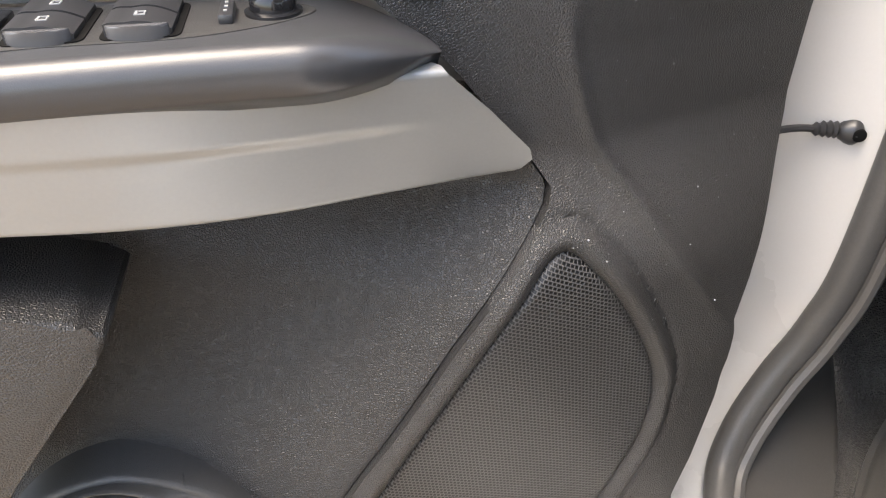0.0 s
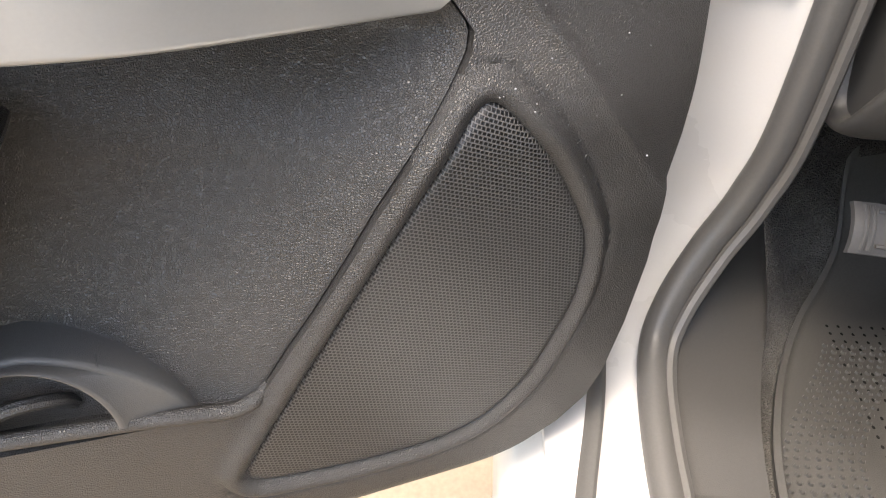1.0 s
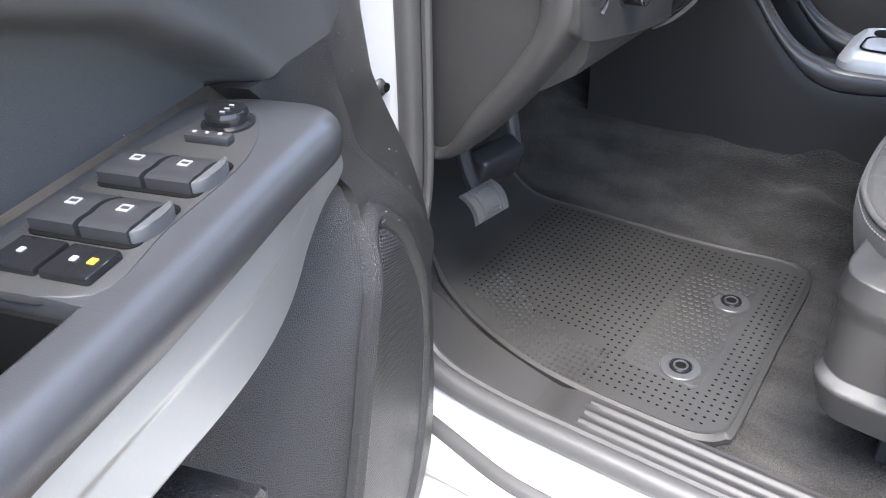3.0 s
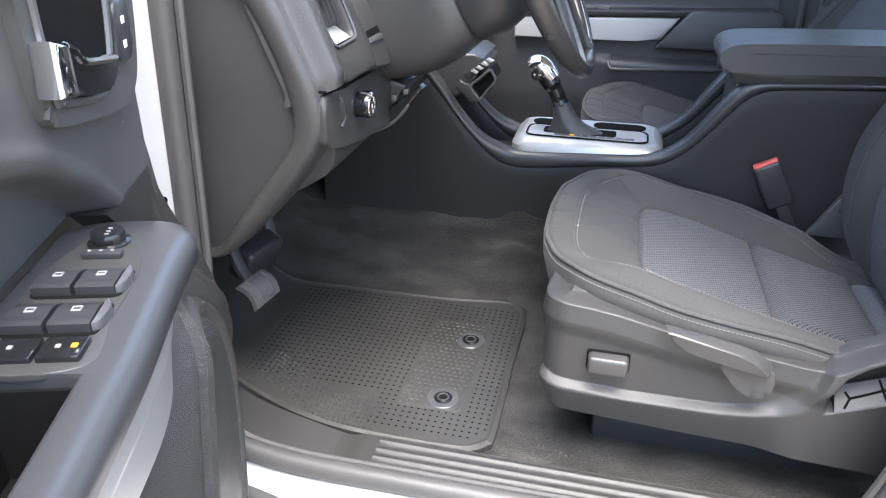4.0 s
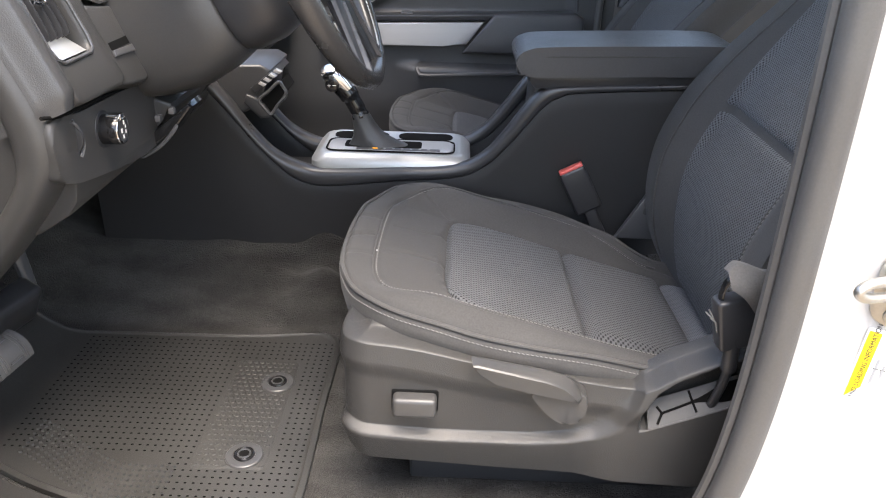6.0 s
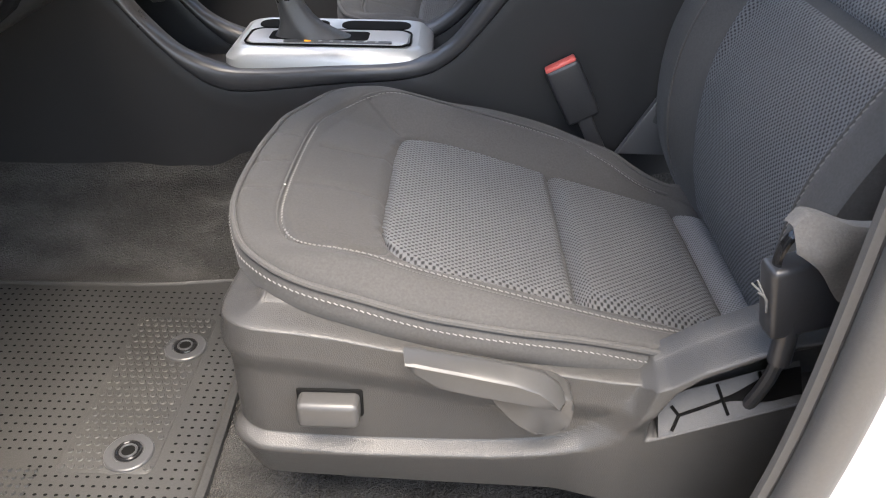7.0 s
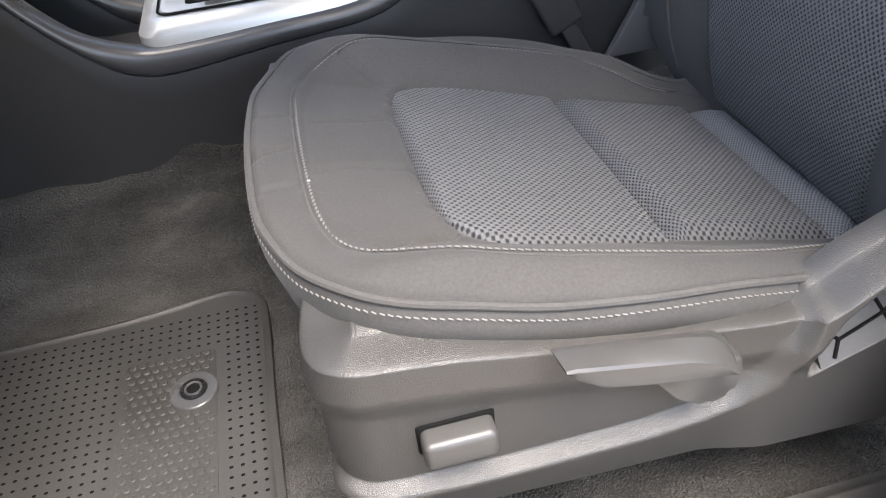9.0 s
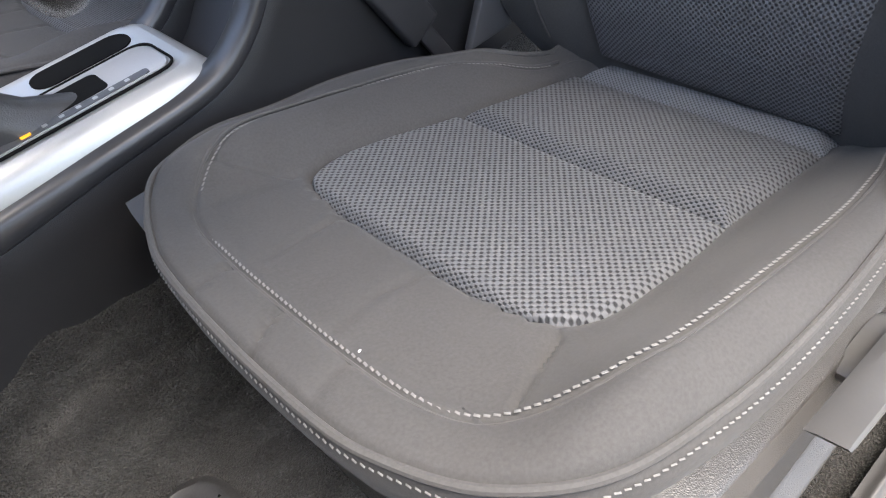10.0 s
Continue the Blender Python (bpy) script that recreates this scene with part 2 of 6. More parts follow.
def cyl(r, depth, seg=24, r2=None, m=None, bevel=0.0):
    bm = bmesh.new()
    bmesh.ops.create_cone(bm, cap_ends=True, segments=seg, radius1=r, radius2=r if r2 is None else r2, depth=depth)
    if bevel:
        bmesh.ops.bevel(bm, geom=[e for e in bm.edges if abs(e.verts[0].co.z - e.verts[1].co.z) < 1e-6], offset=bevel, segments=2, profile=0.5, affect="EDGES")
    if m is not None:
        bm.transform(m)
    return bm


def tube(pts, r, seg=10, closed=False, flat=1.0, up=(0, 0, 1)):
    """A round bar along points; flat squeezes it along the frame's second axis; r may be a list."""
    bm = bmesh.new()
    P = [Vector(p) for p in pts]
    n = len(P)
    rings = []
    side = None
    for i, p in enumerate(P):
        a = P[(i - 1) % n] if closed or i else p
        b = P[(i + 1) % n] if closed or i < n - 1 else p
        t = (b - a).normalized()
        if side is None:
            side = t.cross(Vector(up))
            if side.length < 1e-4:
                side = t.cross(Vector((1, 0, 0)))
        side = (side - t * side.dot(t)).normalized()
        nor = side.cross(t)
        rr = r[i] if isinstance(r, (list, tuple)) else r
        rings.append([bm.verts.new(p + side * math.cos(q) * rr + nor * math.sin(q) * rr * flat) for q in [2 * math.pi * k / seg for k in range(seg)]])
    for i in range(n if closed else n - 1):
        A, B = rings[i], rings[(i + 1) % n]
        for k in range(seg):
            bm.faces.new((A[k], A[(k + 1) % seg], B[(k + 1) % seg], B[k]))
    if not closed:
        bm.faces.new(rings[0][::-1])
        bm.faces.new(rings[-1])
    return bm


def loft(rings, closed=True, caps=True):
    """Skin over rings of equal length."""
    bm = bmesh.new()
    R = [[bm.verts.new(Vector(p)) for p in ring] for ring in rings]
    n = len(R[0])
    for A, B in zip(R, R[1:]):
        for k in range(n if closed else n - 1):
            bm.faces.new((A[k], A[(k + 1) % n], B[(k + 1) % n], B[k]))
    if caps and closed:
        bm.faces.new(R[0][::-1])
        bm.faces.new(R[-1])
    return bm


def prism(outline, lo, hi, axis="y", r=0.004, seg=2):
    """A closed outline pushed from lo to hi along an axis, its rims rounded. The outline holds the two other coordinates in order."""
    def at(u, v, w):
        return {"x": (w, u, v), "y": (u, w, v), "z": (u, v, w)}[axis]
    bm = bmesh.new()
    A = [bm.verts.new(at(u, v, lo)) for u, v in outline]
    B = [bm.verts.new(at(u, v, hi)) for u, v in outline]
    n = len(A)
    fa, fb = bm.faces.new(A[::-1]), bm.faces.new(B)
    for k in range(n):
        bm.faces.new((A[k], A[(k + 1) % n], B[(k + 1) % n], B[k]))
    if r > 0:
        bmesh.ops.bevel(bm, geom=list(fa.edges) + list(fb.edges), offset=r, segments=seg, profile=0.5, affect="EDGES", clamp_overlap=True)
    return bm


def sheet(fn, us, vs, back, uv=None):
    """A grid fn(u, v), its border drawn back by the vector back so that it has thickness."""
    bm = bmesh.new()
    V = [[bm.verts.new(Vector(fn(u, v))) for v in vs] for u in us]
    lay = bm.loops.layers.uv.new("UVMap") if uv else None
    for i in range(len(us) - 1):
        for j in range(len(vs) - 1):
            f = bm.faces.new((V[i][j], V[i + 1][j], V[i + 1][j + 1], V[i][j + 1]))
            if uv:
                for lo, (a, c) in zip(f.loops, ((i, j), (i + 1, j), (i + 1, j + 1), (i, j + 1))):
                    lo[lay].uv = uv(us[a], vs[c])
    rim = [V[0][j] for j in range(len(vs))] + [V[i][-1] for i in range(1, len(us))] + [V[-1][j] for j in range(len(vs) - 2, -1, -1)] + [V[i][0] for i in range(len(us) - 2, 0, -1)]
    W = [bm.verts.new(v.co + Vector(back)) for v in rim]
    for k in range(len(rim)):
        bm.faces.new((rim[k], rim[(k + 1) % len(rim)], W[(k + 1) % len(rim)], W[k]))
    return bm


def lin(a, b, n):
    return [a + (b - a) * i / (n - 1) for i in range(n)]


def round_rect(u0, u1, v0, v1, r, n=5):
    out = []
    for cu, cv, a0 in ((u1 - r, v1 - r, 0), (u0 + r, v1 - r, 90), (u0 + r, v0 + r, 180), (u1 - r, v0 + r, 270)):
        for k in range(n + 1):
            a = radians(a0 + 90 * k / n)
            out.append((cu + r * math.cos(a), cv + r * math.sin(a)))
    return out


def stitches(pts, length, gap, width, thick, normal=(0, 0, 1)):
    """A row of short flat stitches along points."""
    bm = bmesh.new()
    P = [Vector(p) for p in pts]
    run, out = 0.0, []
    for a, b in zip(P, P[1:]):
        seg = (b - a).length
        if seg < 1e-7:
            continue
        t = (b - a) / seg
        while run < seg:
            out.append((a + t * run, t))
            run += length + gap
        run -= seg
    nz = Vector(normal)
    for p, t in out:
        s = t.cross(nz).normalized()
        q = (t + s * 0.2).normalized()
        up = s.cross(t)
        vs = [bm.verts.new(p + q * (a * length / 2) + s * (b * width / 2) + up * (thick * c)) for c, k in ((0, 1), (1, 0.7)) for a, b in ((-k, -k), (k, -k), (k, k), (-k, k))]
        for f in ((4, 5, 6, 7), (0, 1, 5, 4), (1, 2, 6, 5), (2, 3, 7, 6), (3, 0, 4, 7)):
            bm.faces.new([vs[i] for i in f])
    return bm


# ---- the place ----
lone("ground", box(-40, 40, -40, 40, -0.2, 0.0, 0), M_CONCRETE, "tan sunlit concrete ground under the truck", "ground", kind="structure")


# cab floor: flat pan, hump of the tunnel, toe board
def floor_z(x, y):
    z = 0.508
    z += 0.145 * smooth(0.485, 0.60, y) * (1 - smooth(0.77, 0.88, y))
    z += 0.5 * smooth(-0.42, -0.85, x)
    z += 0.012 * math.exp(-((x - 0.06) / 0.035) ** 2) * smooth(0.40, 0.5, y) * (1 - smooth(0.58, 0.62, y))
    run = smooth(-0.12, 0.02, x) * smooth(0.30, 0.20, x)
    z += run * (0.026 * math.exp(-((y - 0.530 - 0.10 * (x - 0.07)) / 0.016) ** 2) - 0.028 * math.exp(-((y - 0.562 + 0.06 * (x - 0.1)) / 0.013) ** 2) + 0.010 * math.exp(-((y - 0.592) / 0.014) ** 2))
    return z + 0.004 * noise.noise(Vector((x * 9, y * 9, 0))) + 0.020 * noise.noise(Vector((x * 15, y * 7, 4))) * smooth(0.47, 0.56, y) * smooth(-0.3, 0.0, x)


lone("floor", sheet(lambda x, y: (x, y, floor_z(x, y)), lin(-0.85, -0.2, 30) + lin(-0.19, 0.32, 60) + lin(0.34, 1.7, 50), lin(-0.02, 0.46, 34) + lin(0.465, 0.62, 44) + lin(0.635, 1.42, 40), (0, 0, -0.03)), M_CARPET,
     "worn grey loop-pile carpet of the truck cab", "floor", kind="structure")

# rocker panel: white painted sill with a plastic scuff plate
prof = [(-0.06, 0.46), (-0.06, 0.505), (-0.10, 0.505), (-0.15, 0.492), (-0.19, 0.484), (-0.198, 0.483), (-0.205, 0.482), (-0.215, 0.468), (-0.235, 0.462), (-0.25, 0.44), (-0.255, 0.36), (-0.20, 0.30), (-0.06, 0.30)]
lone("sill", prism(prof, -0.62, 1.5, "x", 0), M_WHITE, "white painted rocker panel under the door opening", "sill", kind="structure", sharp=50)
plate = thing("scuff_plate", (0.1, -0.05, 0.52), "grey plastic scuff plate with long ridges on the sill", "scuff plate", kind="structure")


def plate_edge(x):
    return -0.014 + 0.05 * smooth(-0.2, -0.36, x)


def plate_z(x, y):
    z = 0.5325 - 0.008 * smooth(-0.09, -0.13, x)
    z -= 0.022 * smooth(-0.075, -0.1, y)
    if x > -0.075:
        z += 0.0035 * sum(math.exp(-((y - c) / 0.0045) ** 2) for c in (-0.062, -0.045, -0.026))
    return z


put("plate", sheet(lambda x, t: (x, -0.098 + t * (plate_edge(x) + 0.098), plate_z(x, -0.098 + t * (plate_edge(x) + 0.098))),
                   lin(-0.14, -0.076, 8) + lin(-0.0745, 0.66, 40), lin(0, 1, 56), (0, 0, -0.03)), M_PLASTIC, plate)

# kick panel, firewall, cab shell above the view
lone("firewall", box(-0.90, -0.86, -0.1, 1.5, 0.4, 1.25, 0), M_CARPET, "dark carpeted firewall", "wall", kind="structure")
lone("ceiling", sheet(lambda x, y: (x, y, 1.74 - 0.05 * ((y - 0.68) / 0.7) ** 2), lin(0.10, 1.75, 12), lin(-0.06, 1.42, 12), (0, 0, 0.05)), M_HEAD, "grey fabric headliner", "ceiling", kind="structure")
lone("wall_rear", box(1.72, 1.78, -0.1, 1.5, 0.4, 1.2, 0.01), M_CARPET, "dark rear wall of the cab", "wall", kind="structure")
for y in (0.0, 1.40):
    lone("windshield_pillar", tube([(-0.82, y, 1.2), (0.10, y + (0.04 if y < 1 else -0.04), 1.72)], 0.035, 10), M_HEAD, "grey trimmed windshield pillar", "pillar", kind="structure")
    lone("rear_pillar", tube([(1.70, y, 1.2), (1.62, y, 1.72)], 0.06, 10), M_HEAD, "grey trimmed rear pillar", "pillar", kind="structure")

# white body surround of the door opening: it follows the seal and turns outwards from it
SEAL = [(-0.352, 0.005, 1.45), (-0.362, 0.0, 1.10), (-0.37, -0.004, 0.80), (-0.372, -0.02, 0.70), (-0.36, -0.05, 0.636), (-0.33, -0.08, 0.585), (-0.29, -0.096, 0.548),
        (-0.19, -0.104, 0.534), (-0.04, -0.104, 0.532), (0.25, -0.10, 0.532), (0.50, -0.092, 0.538), (0.57, -0.095, 0.57), (0.605, -0.10, 0.66), (0.622, -0.104, 0.80), (0.626, -0.104, 1.0), (0.622, -0.104, 1.3), (0.615, -0.10, 1.55)]
OUT = [(-0.07, -0.20, 0)] * 3 + [(-0.09, -0.18, -0.02), (-0.09, -0.16, -0.05), (-0.06, -0.14, -0.06), (-0.02, -0.12, -0.05)] + [(0, -0.105, -0.035)] * 4 + [(0.05, -0.10, -0.03), (0.13, -0.10, -0.02), (0.17, -0.09, 0), (0.19, -0.085, 0), (0.19, -0.085, 0), (0.19, -0.085, 0)]
seal_path = curve_through(SEAL, 10)
out_path = curve_through(OUT, 10)


def body_frame(i, t):
    p, o = seal_path[i], out_path[i]
    e = 0.03 * math.sin(t * 5) * (1 - t) * smooth(0.60, 0.5, p[0])
    q = p + o * t + np.array((0, 0.004 * (1 - t) + e * 0.4, -0.006 * (1 - t)))
    return tuple(q)


lone("door_frame", sheet(body_frame, list(range(len(seal_path))), lin(0, 1, 16), (0, 0.0, -0.012)), M_WHITE, "white painted body surround of the driver's door opening", "door frame", kind="structure", sharp=60)
lone("sill_seal", tube([Vector(body_frame(i, 0.50 + 0.22 * smooth(-0.30, -0.08, seal_path[i][0]))) + Vector((0, -0.001, 0.002)) for i in range(38, 112)], 0.0105, 10, flat=0.55), M_SEAL,
     "dark secondary rubber seal along the rocker panel", "seal", kind="structure")
IN = [(-0.34, 0.06, 0)] * 3 + [(-0.24, 0.08, -0.03), (-0.10, 0.105, -0.06), (-0.03, 0.12, -0.04), (0, 0.115, -0.015), (0, 0.10, -0.002), (0, 0.095, 0)]
in_path = curve_through(IN, 10)


def kick(i, t):
    q = seal_path[i] + in_path[i] * t
    q = q - np.array((0, 0, 0.018 * smooth(-0.24, -0.07, q[0]) * smooth(-0.1, 0.25, t)))
    return tuple(q)


lone("kick_panel", sheet(kick, list(range(10, len(in_path) - 4)), lin(0, 1, 18), (0.01, 0, -0.02)), M_PLASTIC, "dark plastic kick panel beside the pedals", "kick panel", kind="structure", sharp=60)
lone("pillar_trim", sheet(lambda z, t: (0.622 + 0.12 * t - 0.05 * smooth(0.72, 0.52, z) * (1 - t), -0.098 + 0.09 * t, z), lin(0.53, 1.6, 30), lin(0, 1, 8), (0.02, 0.02, 0)), M_PLASTIC, "dark grey trim of the centre pillar", "trim", kind="structure")

seal = thing("weatherstrip", (0, -0.1, 0.53), "soft grey-black rubber weatherstrip round the door opening", "weatherstrip", kind="structure")
put("bulb", tube(seal_path, 0.0195, 14, flat=0.85), M_SEAL, seal)
put("lip", tube([(p[0] + 0.018 * smooth(-0.22, -0.35, p[0]) - 0.016 * smooth(0.53, 0.60, p[0]), p[1] + 0.014, p[2] + 0.008 * smooth(-0.36, -0.27, p[0]) * smooth(0.60, 0.52, p[0])) for p in seal_path], 0.007, 8), M_SEAL, seal)


# ---- driver's seat ----
SLOPE, LEAN = 0.277, 0.05  # the cushion falls towards the rear and a little towards the console


def cushion_z(x, v):
    a = abs(v)
    h = 0.036 * smooth(0.15, 0.222, a) - 0.016 * smooth(0.222, 0.262, a) * (1 - smooth(0.32, 0.50, x))
    return 0.870 - SLOPE * x - LEAN * (v + 0.2) + h * smooth(0.13, 0.29, x) + 0.010 * smooth(0.53, 0.64, x) * smooth(0.19, 0.25, a)


def insert_half(x):
    return lerp_table(((0.281, 0.085), (0.2835, 0.110), (0.288, 0.130), (0.295, 0.144), (0.306, 0.154), (0.325, 0.162), (0.35, 0.166), (0.40, 0.166), (0.486, 0.158), (0.66, 0.152), (0.75, 0.15)), x)


BACK_MID = [tuple(p) for p in curve_through([(0.60, 0.735), (0.66, 0.706), (0.71, 0.689), (0.76, 0.678), (0.82, 0.676), (0.88, 0.686), (0.95, 0.717), (1.05, 0.770), (1.15, 0.833), (1.24, 0.89), (1.45, 0.99)], 6)]
BACK_WING = [tuple(p) for p in curve_through([(0.60, 0.0), (0.70, 0.020), (0.78, 0.029), (0.86, 0.037), (0.93, 0.048), (1.0, 0.050), (1.08, 0.034), (1.16, 0.012), (1.26, 0.0), (1.45, 0.0)], 6)]


# sewn-in folds of the cushion front, as strokes (x, v) to (x, v) with depth and width
FOLDS = (((0.138, -0.027), (0.174, -0.003), 0.0035, 0.0028), ((0.217, -0.177), (0.257, -0.159), 0.0030, 0.0035), ((0.257, -0.159), (0.288, -0.148), 0.0045, 0.0035),
         ((0.185, -0.045), (0.230, -0.032), 0.0016, 0.0035), ((0.230, -0.032), (0.281, -0.036), 0.0022, 0.0035), ((0.144, -0.088), (0.176, -0.078), 0.0015, 0.004),
         ((0.237, 0.207), (0.285, 0.158), 0.0026, 0.004), ((0.20, 0.06), (0.278, 0.075), 0.0018, 0.004), ((0.142, 0.06), (0.176, 0.065), 0.0025, 0.003))


def crease(x, v):
    d = 0.0
    for (x0, v0), (x1, v1), deep, wide in FOLDS:
        ax, av = x1 - x0, v1 - v0
        t = min(max(((x - x0) * ax + (v - v0) * av) / (ax * ax + av * av), 0.0), 1.0)
        g = ((x - x0 - t * ax) ** 2 + (v - v0 - t * av) ** 2) / wide ** 2
        if g < 9:
            d = max(d, 1.5 * deep * math.exp(-g))
    return d


def seat(name, yc, label, shield_side, lift=0.0):
    """A bucket seat whose cushion lies about yc. shield_side: -1 or 1, the side of the outer shield."""
    ob = thing(name, (0.4, yc, 0.52), label, "seat", "front seats")
    ring = curve_through([(0.135, 0.0), (0.137, -0.10), (0.147, -0.15), (0.172, -0.205), (0.215, -0.243), (0.29, -0.259), (0.42, -0.262), (0.55, -0.252), (0.61, -0.236), (0.66, -0.214), (0.74, -0.20),
                          (0.76, 0.0), (0.74, 0.185), (0.66, 0.192), (0.61, 0.206), (0.56, 0.234), (0.49, 0.262), (0.41, 0.279), (0.31, 0.277), (0.25, 0.265), (0.205, 0.24), (0.172, 0.20), (0.152, 0.15), (0.141, 0.10)], 8, True)
    ring = [tuple(Vector(ring[i]).lerp(Vector(ring[(i + 1) % len(ring)]), q)) for i in range(len(ring)) for q in ((0, 0.5) if ring[i][0] < 0.30 else (0,))]
    mid = max(range(len(ring)), key=lambda i: ring[i][0])
    ring = ring[mid:] + ring[:mid]
    inner = curve_through([(0.179, 0.0), (0.180, -0.07), (0.184, -0.124), (0.195, -0.160), (0.214, -0.184), (0.243, -0.202), (0.281, -0.214), (0.333, -0.221), (0.486, -0.223), (0.57, -0.218), (0.625, -0.208), (0.74, -0.17),
                           (0.76, 0.0), (0.74, 0.155), (0.625, 0.180), (0.57, 0.200), (0.486, 0.223), (0.333, 0.229), (0.281, 0.222), (0.243, 0.207), (0.214, 0.186), (0.195, 0.160), (0.184, 0.124), (0.180, 0.07)], 6, True)
    IA = np.array(inner)
    IB = np.roll(IA, -1, 0) - IA

    def seam_gap(x, v):
        p = np.array((x, v))
        t = np.clip(((p - IA) * IB).sum(1) / (IB * IB).sum(1), 0, 1)
        return float(np.sqrt((((IA + IB * t[:, None]) - p) ** 2).sum(1).min()))

    cx = 0.45
    fs = lin(0.0, 0.40, 8)[1:] + lin(0.42, 0.80, 24) + lin(0.805, 0.92, 30) + lin(0.93, 1.0, 10)
    rings = []
    for f in fs:
        row = []
        for px, pv in ring:
            x, v = cx + (px - cx) * f, pv * f
            z = cushion_z(x, v)
            z -= 0.0035 * math.exp(-(seam_gap(x, v) / 0.0028) ** 2) if f > 0.7 else 0.0
            z += 0.004 * math.sin(min(max((f - 0.836) / 0.164, 0), 1) * math.pi) * (1 - smooth(0.5, 0.66, x))
            z -= 0.012 * smooth(1.03, 0.93, abs(v - 0.006) / insert_half(x)) * smooth(0.272, 0.286, x)
            if x < 0.30 and f > 0.15:
                z -= crease(x, v)
            z += 0.0016 * noise.noise(Vector((x * 14, v * 14 + yc, 3)))
            z -= 0.006 * smooth(0.975, 1.0, f)
            row.append((x, yc + v, z))
        rings.append(row)
    for k, (out, dz, side) in enumerate(((0.003, 0.007, 0.005), (0.004, 0.016, 0.008), (0.003, 0.03, 0.008), (-0.004, 0.06, -0.006), (-0.016, 0.10, -0.024), (-0.035, 0.14, -0.04))):
        row = []
        for px, pv in ring:
            e = Vector((px - cx, pv)).normalized()
            front = smooth(0.26, 0.15, px)
            o = side + (out - side) * front
            row.append((px + e.x * o, yc + pv + e.y * o, cushion_z(px, pv) - 0.006 - dz * (0.75 + 0.25 * front)))
        rings.append(row)
    cush = put("cushion", loft(rings, True, False), M_CLOTH, ob, sharp=60)

    def pillow(x0, x1, rise, nm, mat, lab, edge=0.012):
        def fn(x, t):
            w = insert_half(x)
            v = t * w
            e = min(x - x0, x1 - x, (1 - abs(t)) * w)
            return (x, yc + 0.006 + v, cushion_z(x, v) - 0.011 + (rise + 0.009) * math.sin(min(max(e, 0) / edge, 1) * math.pi / 2))
        xs = sorted(set(lin(x0, x0 + 0.02, 9) + lin(x0 + 0.02, x1 - 0.015, 18) + lin(x1 - 0.015, x1, 6)))
        ts = [math.copysign(1 - (1 - abs(q)) ** 1.6, q) for q in lin(-1, 1, 45)]
        return put(nm, sheet(fn, xs, ts, (0, 0, -0.012), lambda x, t: (t * insert_half(x), x - (rise + 0.009) * (1 - math.sin(min(max(x - x0, 0) / edge, 1) * math.pi / 2)))), mat, ob, lab, sharp=70)
    pillow(0.2815, 0.487, 0.004, "seat_insert", M_WOVEN, "knitted grey insert with a checked weave")
    pillow(0.486, 0.665, 0.0085, "seat_insert", M_WOVEN, "knitted grey insert with a checked weave", 0.022)
    # rolled strip, coloured lighter to paint the sheen on its curve
    pillow(0.667, 0.76, 0.010, "insert_strip", M_SHEEN_BAND, "knitted grey strip with its sheen painted lighter", 0.03)

    def ring_at(f, lift, xmax):
        pts = []
        for px, pv in ring:
            x, v = cx + (px - cx) * f, pv * f
            if px < xmax:
                z = cushion_z(x, v) - 0.006 * smooth(0.975, 1.0, f) + 0.0016 * noise.noise(Vector((x * 14, v * 14 + yc, 3)))
                pts.append((x, yc + v, z + lift))
        return pts
    if shield_side < 0:
        put("stitching", stitches([(x + 0.003 * (x < 0.25), yc + v * 0.984, cushion_z(x, v) + 0.0002) for x, v in inner[72:] + inner[:72] if x < 0.655], 0.0042, 0.0016, 0.0019, 0.0004), M_THREAD, cush, "light grey zigzag stitching")
        put("stitching", stitches([(cx + (px - cx) * 1.0115, yc + pv * 1.0215, cushion_z(px, pv) - 0.0105) for px, pv in ring if px < 0.64], 0.0038, 0.0020, 0.0012, 0.0002, (-0.3, -0.5, 0.8)), M_THREAD, cush, "light grey zigzag stitching")
    put("piping", tube(ring_at(1.0, 0.003, 0.72), 0.0032, 8), M_PIPING, cush)
    put("piping", tube([(x - 0.002 * (x < 0.25), yc + v * 1.012, cushion_z(x, v) + 0.0004) for x, v in inner[72:] + inner[:72] if x < 0.68], 0.0018, 6), M_PIPING, cush)

    # backrest, leaning back, with side wings
    def back_x(z, v):
        mid = lerp_table(BACK_MID, z)
        wing = lerp_table(BACK_WING, z)
        return mid - wing * smooth(0.140, 0.215, abs(v))

    def back_half(z):
        return 0.262 - 0.02 * smooth(0.95, 1.4, z) - 0.03 * smooth(0.74, 0.62, z)
    rings = []
    for z in lin(0.62, 1.42, 54):
        w = back_half(z)
        row = []
        for t in lin(-1, 1, 49):
            v = w * math.sin(t * math.pi / 2)
            e = 1 - abs(t)
            row.append((back_x(z, v) + 0.035 * max(0, 1 - e / 0.10) ** 2, yc + v, z))
        for t in lin(1, -1, 13)[1:-1]:
            row.append((back_x(z, w) + 0.05 + 0.10 * math.cos(t * math.pi / 2), yc + w * t, z - 0.03))
        rings.append(row)
    put("backrest", loft(rings), M_CLOTH, ob, sharp=60)

